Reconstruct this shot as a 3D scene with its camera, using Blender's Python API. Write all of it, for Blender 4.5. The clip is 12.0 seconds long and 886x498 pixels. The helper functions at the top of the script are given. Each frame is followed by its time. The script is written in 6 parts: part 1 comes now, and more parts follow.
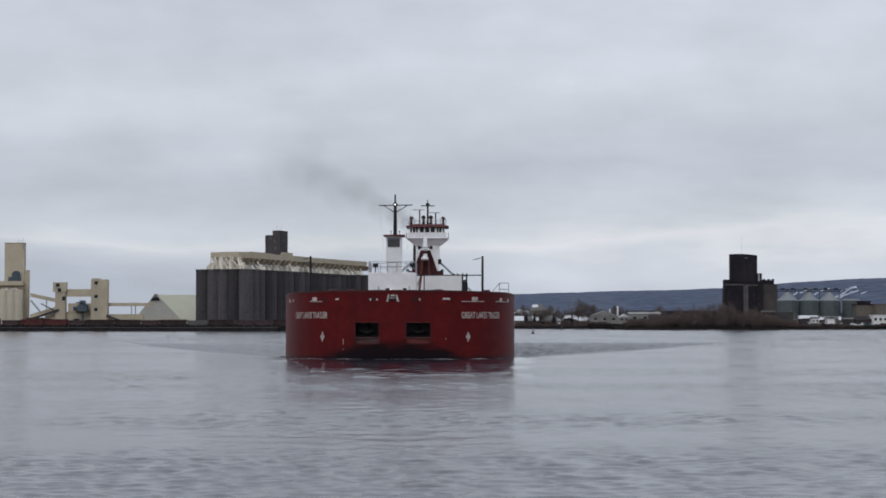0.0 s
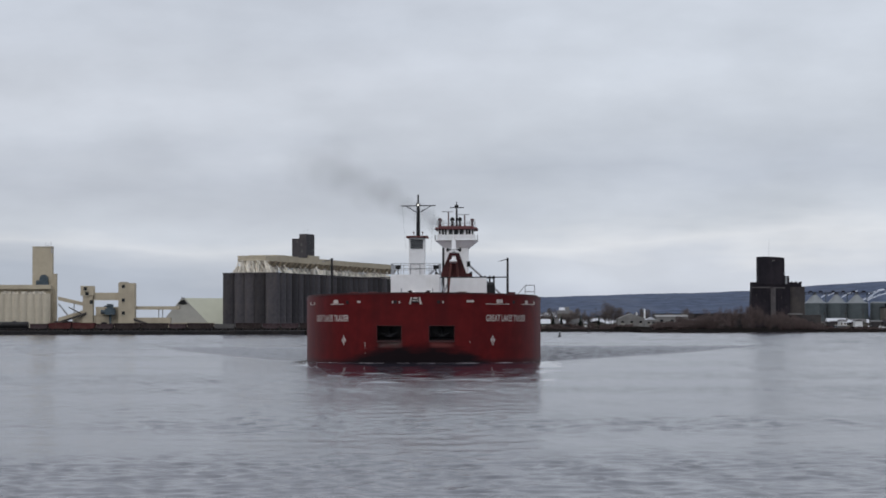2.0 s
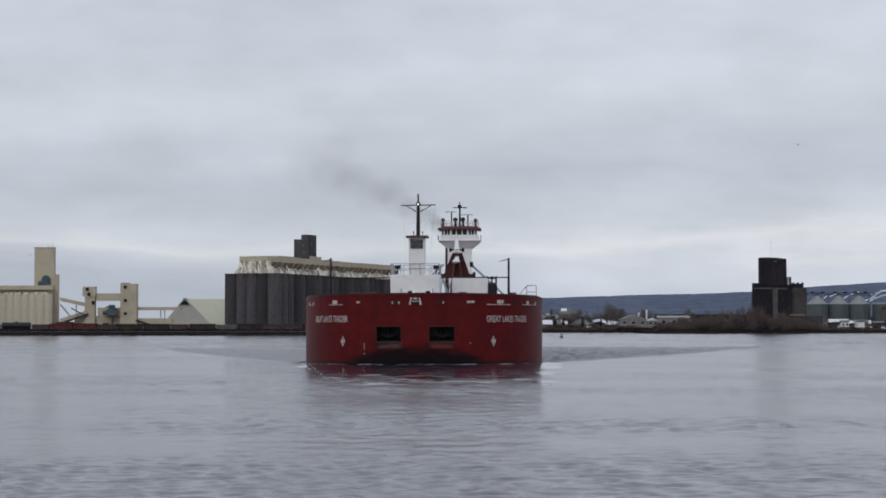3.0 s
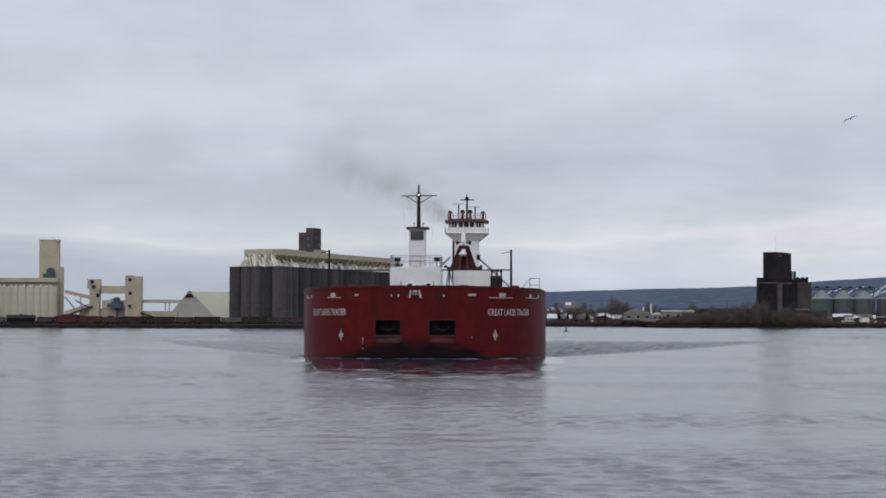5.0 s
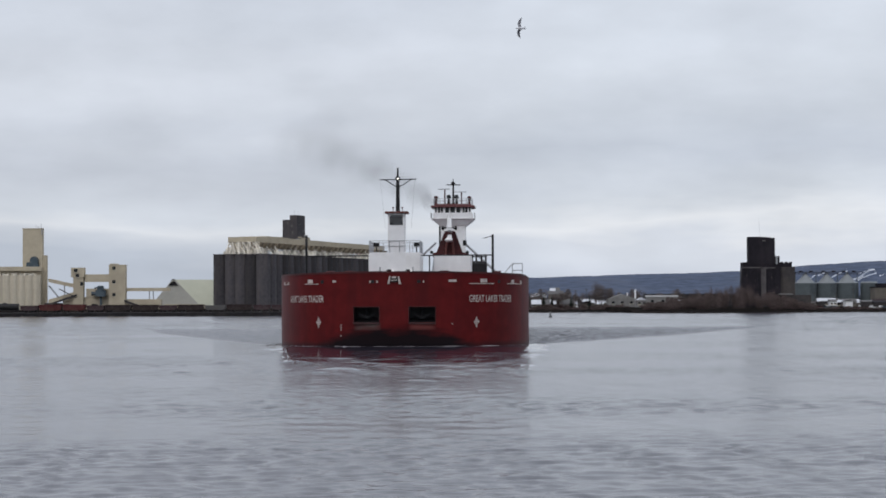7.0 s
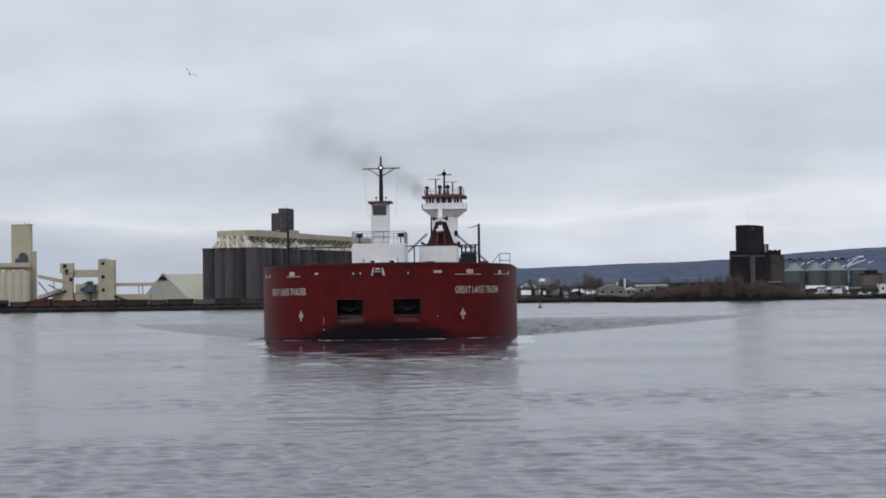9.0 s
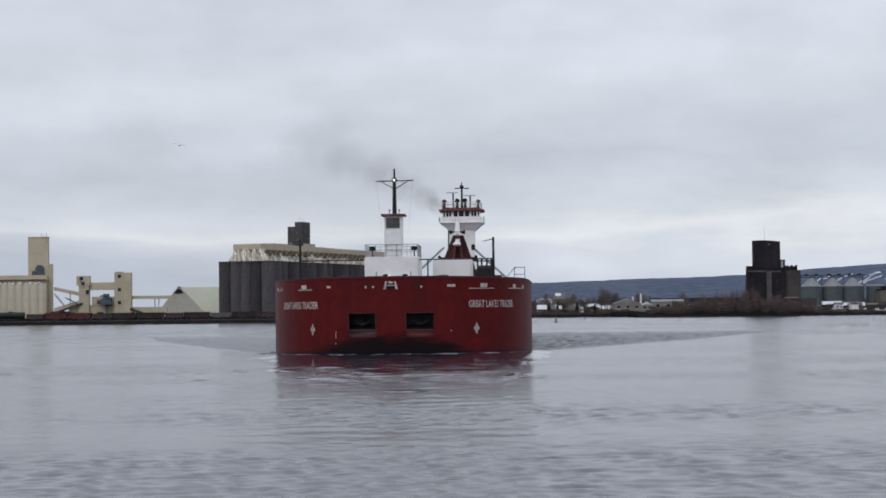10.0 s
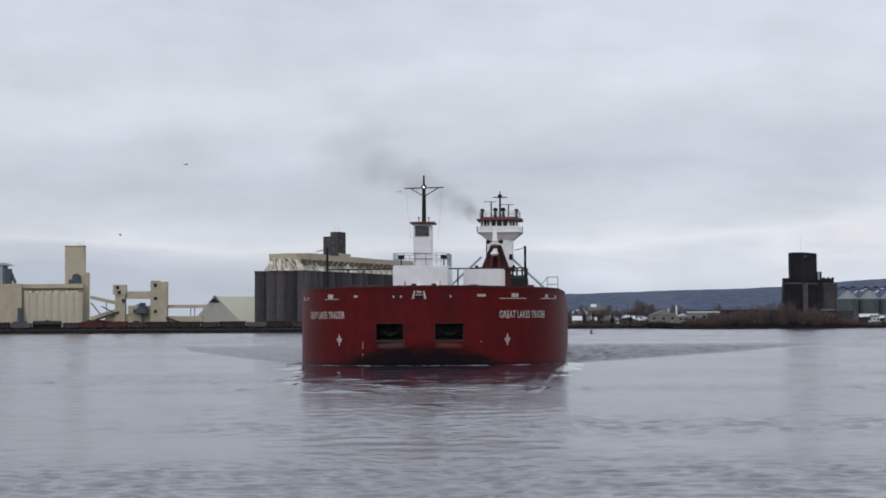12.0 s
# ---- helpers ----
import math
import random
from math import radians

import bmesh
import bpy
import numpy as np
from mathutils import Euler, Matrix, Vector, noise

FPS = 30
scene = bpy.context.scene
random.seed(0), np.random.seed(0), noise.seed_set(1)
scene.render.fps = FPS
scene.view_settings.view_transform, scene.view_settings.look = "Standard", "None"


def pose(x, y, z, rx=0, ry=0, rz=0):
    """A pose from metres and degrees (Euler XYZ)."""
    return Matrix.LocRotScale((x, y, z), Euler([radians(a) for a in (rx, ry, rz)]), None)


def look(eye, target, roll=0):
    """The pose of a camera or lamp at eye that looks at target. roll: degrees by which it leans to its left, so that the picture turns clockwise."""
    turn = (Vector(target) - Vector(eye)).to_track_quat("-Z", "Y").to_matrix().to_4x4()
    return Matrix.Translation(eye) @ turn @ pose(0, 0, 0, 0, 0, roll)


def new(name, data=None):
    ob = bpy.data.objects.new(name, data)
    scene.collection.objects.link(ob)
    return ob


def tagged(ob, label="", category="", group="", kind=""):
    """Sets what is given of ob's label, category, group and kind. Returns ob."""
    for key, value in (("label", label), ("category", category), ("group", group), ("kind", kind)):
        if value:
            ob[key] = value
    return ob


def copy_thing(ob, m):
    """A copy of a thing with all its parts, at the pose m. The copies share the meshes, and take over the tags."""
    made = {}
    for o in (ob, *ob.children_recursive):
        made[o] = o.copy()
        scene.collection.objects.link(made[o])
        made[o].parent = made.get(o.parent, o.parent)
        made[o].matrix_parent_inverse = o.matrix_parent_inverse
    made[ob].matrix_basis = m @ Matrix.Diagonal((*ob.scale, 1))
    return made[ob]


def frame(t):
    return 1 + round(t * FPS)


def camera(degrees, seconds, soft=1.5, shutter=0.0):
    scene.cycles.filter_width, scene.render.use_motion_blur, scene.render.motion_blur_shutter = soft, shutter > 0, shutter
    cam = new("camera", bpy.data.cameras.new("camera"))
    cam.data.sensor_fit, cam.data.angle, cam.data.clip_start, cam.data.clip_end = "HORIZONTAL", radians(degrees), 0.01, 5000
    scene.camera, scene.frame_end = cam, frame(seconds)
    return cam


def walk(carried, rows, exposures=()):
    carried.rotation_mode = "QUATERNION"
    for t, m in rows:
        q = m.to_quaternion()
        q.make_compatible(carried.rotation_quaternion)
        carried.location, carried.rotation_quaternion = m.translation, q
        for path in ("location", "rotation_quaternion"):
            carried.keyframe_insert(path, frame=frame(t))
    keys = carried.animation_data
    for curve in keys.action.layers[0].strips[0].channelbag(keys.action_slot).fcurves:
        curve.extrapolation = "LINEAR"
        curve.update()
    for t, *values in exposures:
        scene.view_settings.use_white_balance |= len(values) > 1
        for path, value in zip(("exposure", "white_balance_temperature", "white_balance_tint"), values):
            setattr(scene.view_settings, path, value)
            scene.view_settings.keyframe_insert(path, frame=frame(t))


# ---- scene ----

# the camera stands on a pier, held by hand: it turns but does not move
EYE = 3.40
cam = camera(25.165, 12.0, soft=1.75)
TURNS = [  # seconds, turn to the left, tilt up, lean (degrees)
    (0, 0.000, 2.120, 0.000),
    (0.5, 0.009, 2.299, -0.240),
    (1, -0.018, 2.103, -0.356),
    (1.5, 0.402, 1.976, -0.271),
    (2, 0.768, 2.210, -0.063),
    (2.5, 0.790, 2.191, -0.112),
    (3, 0.824, 2.233, -0.048),
    (5, 0.958, 2.047, 0.121),
    (5.5, 0.816, 1.949, 0.102),
    (6, 0.603, 1.768, 0.035),
    (6.5, 0.525, 1.608, -0.057),
    (7, 0.498, 1.658, -0.204),
    (7.5, 0.506, 1.355, -0.478),
    (9.5, 0.173, 1.490, -0.885),
    (10, 0.646, 1.826, -0.594),
    (10.5, 0.954, 1.266, 0.203),
    (11, 1.353, 1.412, 0.215),
    (11.5, 1.558, 1.982, -0.162),
    (12, 1.668, 2.136, -0.297),
]
walk(cam, [(t, pose(0, 0, EYE, 90 + tilt, 0, turn) @ pose(0, 0, 0, 0, 0, lean)) for t, turn, tilt, lean in TURNS],
     ((0, -0.06), (3.0, -0.07), (5.0, -0.05), (6.2, 0.05), (12.0, 0.06)))


# ---- world and light ----
def node(nt, kind, **values):
    n = nt.nodes.new(kind)
    for k, v in values.items():
        if k in n.inputs:
            n.inputs[k].default_value = v
    return n


def math_node(nt, op, a, b=None, c=None):
    n = nt.nodes.new("ShaderNodeMath")
    n.operation = op
    for i, v in enumerate((a, b, c)):
        if v is None:
            continue
        if isinstance(v, (int, float)):
            n.inputs[i].default_value = v
        else:
            nt.links.new(v, n.inputs[i])
    return n.outputs[0]


def ramp(nt, fac, stops):
    n = nt.nodes.new("ShaderNodeValToRGB")
    e = n.color_ramp.elements
    while len(e) < len(stops):
        e.new(0.5)
    for el, (p, c) in zip(e, stops):
        el.position = p
        el.color = (c, c, c, 1) if isinstance(c, (int, float)) else (*c, 1)
    nt.links.new(fac, n.inputs[0])
    return n.outputs[0]


def mix(nt, fac, a, b, blend="MIX"):
    n = nt.nodes.new("ShaderNodeMix")
    n.data_type, n.blend_type = "RGBA", blend
    for i, v in ((0, fac), (6, a), (7, b)):
        if isinstance(v, (int, float)):
            n.inputs[i].default_value = v
        elif isinstance(v, tuple):
            n.inputs[i].default_value = (*v, 1)
        else:
            nt.links.new(v, n.inputs[i])
    return n.outputs[2]


def overcast_world():
    w = bpy.data.worlds.new("overcast_sky")
    scene.world = w
    w.use_nodes = True
    nt = w.node_tree
    bg = nt.nodes["Background"]
    sky = nt.nodes.new("ShaderNodeTexSky")
    sky.sky_type, sky.sun_disc = "NISHITA", False
    sky.sun_elevation, sky.sun_rotation = radians(28), radians(200)
    co = nt.nodes.new("ShaderNodeTexCoord").outputs["Generated"]
    sep = nt.nodes.new("ShaderNodeSeparateXYZ")
    nt.links.new(co, sep.inputs[0])
    az = math_node(nt, "ARCTAN2", sep.outputs[0], sep.outputs[1])
    up = math_node(nt, "MAXIMUM", sep.outputs[2], 0.0)

    def cloud(sx, sz, scale, off, detail=5.0, rough=0.55):
        cb = nt.nodes.new("ShaderNodeCombineXYZ")
        nt.links.new(math_node(nt, "MULTIPLY", az, sx), cb.inputs[0])
        nt.links.new(math_node(nt, "MULTIPLY", up, sz), cb.inputs[1])
        cb.inputs[2].default_value = off
        n = node(nt, "ShaderNodeTexNoise", Scale=scale, Detail=detail, Roughness=rough)
        nt.links.new(cb.outputs[0], n.inputs["Vector"])
        return n.outputs["Fac"]

    # stratus: layers by height over the horizon, their edges pulled about by noise
    wave = math_node(nt, "MULTIPLY", math_node(nt, "SUBTRACT", cloud(5.0, 22.0, 1.3, 4.0, 4.0), 0.5), 0.062)
    el = math_node(nt, "ADD", up, wave)
    base = ramp(nt, math_node(nt, "MULTIPLY", el, 5.0), [
        (0.0, (0.47, 0.52, 0.61)), (0.10, (0.465, 0.515, 0.61)), (0.165, (0.56, 0.60, 0.68)), (0.205, (0.67, 0.70, 0.76)),
        (0.25, (0.60, 0.64, 0.715)), (0.36, (0.535, 0.57, 0.65)), (0.46, (0.60, 0.635, 0.71)), (0.60, (0.64, 0.675, 0.75)),
        (0.78, (0.615, 0.655, 0.735)), (1.0, (0.64, 0.68, 0.76))])
    # towards the right the cloud lifts off the horizon and leaves a paler gap
    gap = ramp(nt, math_node(nt, "MULTIPLY", el, 5.0), [
        (0.0, (0.56, 0.61, 0.70)), (0.06, (0.60, 0.645, 0.745)), (0.11, (0.645, 0.69, 0.78)), (0.16, (0.64, 0.68, 0.765)), (0.205, (0.755, 0.78, 0.835)),
        (0.27, (0.60, 0.64, 0.715)), (0.36, (0.525, 0.565, 0.65)), (0.46, (0.59, 0.63, 0.71)), (0.62, (0.64, 0.68, 0.755)), (1.0, (0.63, 0.675, 0.755))])
    side = math_node(nt, "ADD", az, math_node(nt, "MULTIPLY", math_node(nt, "SUBTRACT", cloud(6.0, 8.0, 1.0, 6.0, 3.0), 0.5), 0.12))
    base = mix(nt, ramp(nt, math_node(nt, "ADD", math_node(nt, "MULTIPLY", side, 2.5), 0.5), [(0.42, 0.0), (0.62, 1.0)]), base, gap)
    high = ramp(nt, up, [(0.18, 1.0), (0.45, 1.35), (1.0, 1.75)])
    streak = ramp(nt, cloud(5.0, 15.0, 1.5, 9.0, 4.0, 0.5), [(0.30, 0.93), (0.50, 1.0), (0.72, 1.07)])
    puff = ramp(nt, cloud(11.0, 22.0, 1.6, 2.0, 5.0, 0.55), [(0.30, 0.95), (0.70, 1.05)])
    col = mix(nt, 1.0, mix(nt, 1.0, base, streak, "MULTIPLY"), puff, "MULTIPLY")
    col = mix(nt, 1.0, col, high, "MULTIPLY")
    dim = mix(nt, 1.0, sky.outputs[0], (0.1, 0.1, 0.1), "MULTIPLY")
    nt.links.new(mix(nt, 0.94, dim, col), bg.inputs["Color"])
    bg.inputs["Strength"].default_value = 1.0


overcast_world()
sun = new("sun", bpy.data.lights.new("sun", "SUN"))
sun.data.energy, sun.data.angle, sun.data.color = 0.7, radians(25), (1.0, 0.96, 0.90)
sun.matrix_world = look((-30, -60, 60), (0, 0, 0))


# ---- materials ----
def surface(name, colour, rough=0.6, metal=0.0, spread=0.25, grain=2.0, stain=None, stain_scale=0.3, streaks=0.0, bump=0.0, spec=0.25, islands=0.0):
    """A procedural surface: fine grain, larger blotches, optional run-down streaks in the stain's colour."""
    m = bpy.data.materials.new(name)
    m.use_nodes = True
    nt = m.node_tree
    b = nt.nodes["Principled BSDF"]
    b.inputs["Roughness"].default_value, b.inputs["Metallic"].default_value = rough, metal
    b.inputs["Specular IOR Level"].default_value = spec
    co = nt.nodes.new("ShaderNodeTexCoord").outputs["Object"]
    fine = node(nt, "ShaderNodeTexNoise", Scale=grain, Detail=6.0, Roughness=0.65)
    nt.links.new(co, fine.inputs["Vector"])
    dark = tuple(c * (1 - spread) for c in colour)
    light = tuple(min(1.0, c * (1 + spread)) for c in colour)
    col = mix(nt, ramp(nt, fine.outputs["Fac"], [(0.3, 0.0), (0.7, 1.0)]), dark, light)
    if stain:
        big = node(nt, "ShaderNodeTexNoise", Scale=stain_scale, Detail=5.0, Roughness=0.6)
        nt.links.new(co, big.inputs["Vector"])
        col = mix(nt, ramp(nt, big.outputs["Fac"], [(0.48, 0.0), (0.72, 0.75)]), col, stain)
    if stain and streaks:
        mp = nt.nodes.new("ShaderNodeMapping")
        mp.inputs["Scale"].default_value = (1.0, 1.0, 0.06)
        nt.links.new(co, mp.inputs[0])
        run = node(nt, "ShaderNodeTexNoise", Scale=grain * 0.7, Detail=4.0, Roughness=0.6)
        nt.links.new(mp.outputs[0], run.inputs["Vector"])
        col = mix(nt, ramp(nt, run.outputs["Fac"], [(0.5, 0.0), (0.75, streaks)]), col, stain)
    if islands:
        g = nt.nodes.new("ShaderNodeNewGeometry").outputs["Random Per Island"]
        o = nt.nodes.new("ShaderNodeObjectInfo").outputs["Random"]
        r = math_node(nt, "FRACT", math_node(nt, "ADD", g, o))
        col = mix(nt, 1.0, col, ramp(nt, r, [(0.0, 1 - islands), (1.0, 1 + islands)]), "MULTIPLY")
    nt.links.new(col, b.inputs["Base Color"])
    if bump:
        bm_ = node(nt, "ShaderNodeBump", Strength=bump, Distance=0.05)
        nt.links.new(fine.outputs["Fac"], bm_.inputs["Height"])
        nt.links.new(bm_.outputs[0], b.inputs["Normal"])
    return m


def water_surface(name="harbour_water", rough=0.16, ripple=0.26):
    m = bpy.data.materials.new(name)
    m.use_nodes = True
    nt = m.node_tree
    b = nt.nodes["Principled BSDF"]
    b.inputs["Base Color"].default_value = (0.028, 0.028, 0.041, 1)
    b.inputs["IOR"].default_value = 1.333
    co = nt.nodes.new("ShaderNodeTexCoord").outputs["Object"]

    def rip(sx, sy, scale, detail, off):
        mp = nt.nodes.new("ShaderNodeMapping")
        mp.inputs["Scale"].default_value = (sx, sy, 1)
        mp.inputs["Location"].default_value = (off, off * 0.7, 0)
        nt.links.new(co, mp.inputs[0])
        n = node(nt, "ShaderNodeTexNoise", Scale=scale, Detail=detail, Roughness=0.55)
        nt.links.new(mp.outputs[0], n.inputs["Vector"])
        return n.outputs["Fac"]

    h = math_node(nt, "ADD", math_node(nt, "MULTIPLY", rip(1.25, 1.0, 3.2, 3.0, 7.0), 0.05), math_node(nt, "MULTIPLY", rip(1.15, 1.0, 0.9, 3.0, 3.0), 0.10))
    # cat's-paws: long patches where the breeze roughens the water
    paw = ramp(nt, rip(0.25, 1.0, 0.045, 3.0, 11.0), [(0.36, 0.32), (0.64, 1.5)])
    bump = node(nt, "ShaderNodeBump", Strength=ripple, Distance=1.0)
    nt.links.new(math_node(nt, "MULTIPLY", h, paw), bump.inputs["Height"])
    nt.links.new(bump.outputs[0], b.inputs["Normal"])
    b.inputs["Roughness"].default_value = rough
    return m


M_WATER = water_surface()
M_CALM = water_surface("calm_harbour_water", 0.07, 0.09)
M_CHOP = water_surface("churned_harbour_water", 0.26, 0.32)
M_RED = surface("red_hull_paint", (0.225, 0.030, 0.028), 0.42, grain=0.9, spread=0.18, stain=(0.13, 0.028, 0.030), stain_scale=0.22, streaks=0.35, bump=0.05)
M_REDDARK = surface("oxide_red_steel", (0.060, 0.011, 0.012), 0.55, grain=1.5, stain=(0.022, 0.009, 0.010), stain_scale=0.4)
M_RUST = surface("faded_rust_red_steel", (0.115, 0.040, 0.036), 0.7, grain=1.5, spread=0.3, stain=(0.06, 0.02, 0.02), stain_scale=0.5)
M_BLACK = surface("black_steel", (0.009, 0.0085, 0.010), 0.5, grain=2, spread=0.4)
M_WHITE = surface("white_ship_paint", (0.72, 0.72, 0.73), 0.4, grain=1.2, spread=0.05, stain=(0.58, 0.57, 0.56), stain_scale=0.5, streaks=0.25)
# also colours the chock plates that stand for daylight through the bulwark
M_LETTER_DAYLIGHT = surface("faded_lettering_and_slot_daylight", (0.44, 0.385, 0.36), 0.6, grain=3, spread=0.35)
M_GLASS = surface("dark_window_glass", (0.015, 0.017, 0.02), 0.08, grain=1, spread=0.1)
M_GREY = surface("grey_painted_steel", (0.30, 0.31, 0.33), 0.5, grain=1.5, spread=0.15)
M_BEIGE = surface("beige_concrete", (0.42, 0.365, 0.275), 0.9, grain=0.35, spread=0.10, stain=(0.33, 0.285, 0.22), stain_scale=0.06, streaks=0.5, islands=0.05)
M_BEIGEPALE = surface("pale_concrete", (0.50, 0.45, 0.36), 0.9, grain=0.35, spread=0.10, stain=(0.36, 0.32, 0.26), stain_scale=0.08, streaks=0.5, islands=0.05)
M_DARKBIN = surface("weathered_dark_concrete", (0.055, 0.051, 0.056), 0.92, grain=0.75, spread=0.22, stain=(0.090, 0.077, 0.073), stain_scale=0.05, streaks=0.95, islands=0.38)
M_PLANK = surface("blackened_timber_siding", (0.0135, 0.0115, 0.0160), 0.9, grain=0.5, spread=0.35, stain=(0.032, 0.026, 0.031), stain_scale=0.08, streaks=0.4)
M_PLANKPALE = surface("weathered_brown_siding", (0.048, 0.043, 0.044), 0.9, grain=0.5, spread=0.2, stain=(0.085, 0.074, 0.066), stain_scale=0.1, streaks=0.4)
M_GALV = surface("galvanised_steel", (0.185, 0.197, 0.205), 0.6, 0.1, grain=0.4, spread=0.10, stain=(0.22, 0.24, 0.25), stain_scale=0.1, streaks=0.4)
M_BINGREEN = surface("grey_green_corrugated_steel", (0.076, 0.090, 0.097), 0.6, 0.1, grain=0.4, spread=0.1, stain=(0.13, 0.145, 0.15), stain_scale=0.1, streaks=0.4)
M_SHEDROOF = surface("pale_green_roofing", (0.50, 0.50, 0.40), 0.8, grain=0.2, spread=0.06, stain=(0.43, 0.43, 0.36), stain_scale=0.05)
M_SHEDWALL = surface("grey_shed_gable", (0.40, 0.39, 0.355), 0.85, grain=0.3, spread=0.08, stain=(0.34, 0.33, 0.30), stain_scale=0.06)
M_BLUEGREY = surface("blue_grey_machine", (0.060, 0.082, 0.10), 0.6, grain=0.6, spread=0.3, stain=(0.05, 0.06, 0.07), stain_scale=0.2)
M_CLUTTER = surface("pale_spouts", (0.66, 0.61, 0.53), 0.8, grain=0.5, spread=0.2, islands=0.35)
M_SOIL = surface("dark_shore_ground", (0.013, 0.0115, 0.011), 1.0, spec=0.0, grain=0.25, spread=0.4, stain=(0.028, 0.023, 0.020), stain_scale=0.03)
# the blue of distance haze is mixed into the hillside's base colour
M_HILL = surface("hazed_forest_hillside", (0.052, 0.067, 0.106), 0.95, grain=0.045, spread=0.42, stain=(0.084, 0.096, 0.130), stain_scale=0.011, spec=0.1)
M_SNOW = surface("old_snow", (0.55, 0.57, 0.62), 0.8, grain=0.05, spread=0.06)
M_ROOF = surface("snowy_white_roof", (0.50, 0.51, 0.54), 0.7, grain=0.4, spread=0.08)
M_HOUSE = surface("house_siding", (0.20, 0.19, 0.185), 0.85, grain=0.4, spread=0.12, islands=0.3)
M_BRUSH = surface("bare_brown_brush", (0.098, 0.074, 0.070), 0.95, grain=0.4, spread=0.3, spec=0.1, islands=0.45)
M_CONIFER = surface("dark_conifer", (0.022, 0.030, 0.024), 0.95, grain=0.4, spread=0.3, spec=0.1, islands=0.3)
M_BARK = surface("grey_brown_bark", (0.07, 0.058, 0.05), 0.95, grain=1, spread=0.3)
M_CARRED = surface("faded_red_railcar", (0.075, 0.020, 0.020), 0.85, grain=0.6, spread=0.2, stain=(0.09, 0.045, 0.04), stain_scale=0.3)
M_CARBROWN = surface("brown_railcar", (0.028, 0.019, 0.019), 0.9, grain=0.6, spread=0.25, stain=(0.05, 0.04, 0.038), stain_scale=0.3)
M_CARPLUM = surface("plum_brown_railcar", (0.050, 0.030, 0.034), 0.9, grain=0.6, spread=0.3, stain=(0.085, 0.07, 0.07), stain_scale=0.4)
M_CARGREY = surface("grey_railcar", (0.10, 0.096, 0.096), 0.75, grain=0.6, spread=0.2, stain=(0.07, 0.064, 0.062), stain_scale=0.3)
M_CARBLACK = surface("black_tank_car", (0.014, 0.0135, 0.015), 0.6, grain=0.6, spread=0.25)
M_FEATHER = surface("grey_white_feathers", (0.60, 0.60, 0.62), 0.9, grain=8, spread=0.2)
M_WINGTIP = surface("dark_grey_feathers", (0.22, 0.22, 0.24), 0.9, grain=8, spread=0.2)


def glow(name, colour, power):
    m = bpy.data.materials.new(name)
    m.use_nodes = True
    b = m.node_tree.nodes["Principled BSDF"]
    b.inputs["Emission Color"].default_value, b.inputs["Emission Strength"].default_value = (*colour, 1), power
    return m


M_LAMP = glow("lit_navigation_light", (1.0, 0.97, 0.88), 1.3)
M_DECKLAMP = glow("lit_deck_floodlight", (1.0, 0.95, 0.9), 0.75)


# ---- mesh helpers ----
def box(bm, x0, x1, y0, y1, z0, z1, top=1.0, lean=(0, 0)):
    """A box; top narrows its upper face, lean shifts it."""
    cx, cy = (x0 + x1) / 2, (y0 + y1) / 2
    v = [bm.verts.new((x, y, z0)) for x, y in ((x0, y0), (x1, y0), (x1, y1), (x0, y1))]
    v += [bm.verts.new((cx + (x - cx) * top + lean[0], cy + (y - cy) * top + lean[1], z1)) for x, y in ((x0, y0), (x1, y0), (x1, y1), (x0, y1))]
    for f in ((3, 2, 1, 0), (4, 5, 6, 7), (0, 1, 5, 4), (1, 2, 6, 5), (2, 3, 7, 6), (3, 0, 4, 7)):
        bm.faces.new([v[i] for i in f])


def tube(bm, a, b, r, r2=None, seg=8, caps=True):
    """A round bar from a to b."""
    a, b = Vector(a), Vector(b)
    r2 = r if r2 is None else r2
    d = (b - a).normalized()
    s = d.orthogonal().normalized()
    t = d.cross(s)
    rings = []
    for p, q in ((a, r), (b, r2)):
        rings.append([bm.verts.new(p + (s * math.cos(i * math.tau / seg) + t * math.sin(i * math.tau / seg)) * q) for i in range(seg)])
    for i in range(seg):
        bm.faces.new((rings[0][i], rings[0][(i + 1) % seg], rings[1][(i + 1) % seg], rings[1][i]))
    if caps:
        bm.faces.new(rings[0][::-1])
        bm.faces.new(rings[1])


def prism(bm, outline, lo, hi, axis="z"):
    """An outline of (u, v) pulled from lo to hi along an axis."""
    def place(u, v, w):
        return {"z": (u, v, w), "y": (u, w, v), "x": (w, u, v)}[axis]
    a = [bm.verts.new(place(u, v, lo)) for u, v in outline]
    b = [bm.verts.new(place(u, v, hi)) for u, v in outline]
    n = len(a)
    for i in range(n):
        bm.faces.new((a[i], a[(i + 1) % n], b[(i + 1) % n], b[i]))
    bm.faces.new(a[::-1])
    bm.faces.new(b)


def lump(bm, c, rx, ry, rz, seg=10, rings=6):
    m = Matrix.Translation(c) @ Matrix.Diagonal((rx, ry, rz, 1))
    bmesh.ops.create_uvsphere(bm, u_segments=seg, v_segments=rings, radius=1, matrix=m)


def part(name, bm, material, parent=None, label="", smooth=False, fix=True):
    if fix:
        bmesh.ops.recalc_face_normals(bm, faces=bm.faces)
    me = bpy.data.meshes.new(name)
    bm.to_mesh(me)
    bm.free()
    me.materials.append(material)
    if smooth:
        me.shade_smooth()
    ob = new(name, me)
    ob.parent = parent
    if label:
        tagged(ob, label)
    return ob


def boxpart(name, material, parent, *dims, label="", **kw):
    bm = bmesh.new()
    box(bm, *dims, **kw)
    return part(name, bm, material, parent, label)


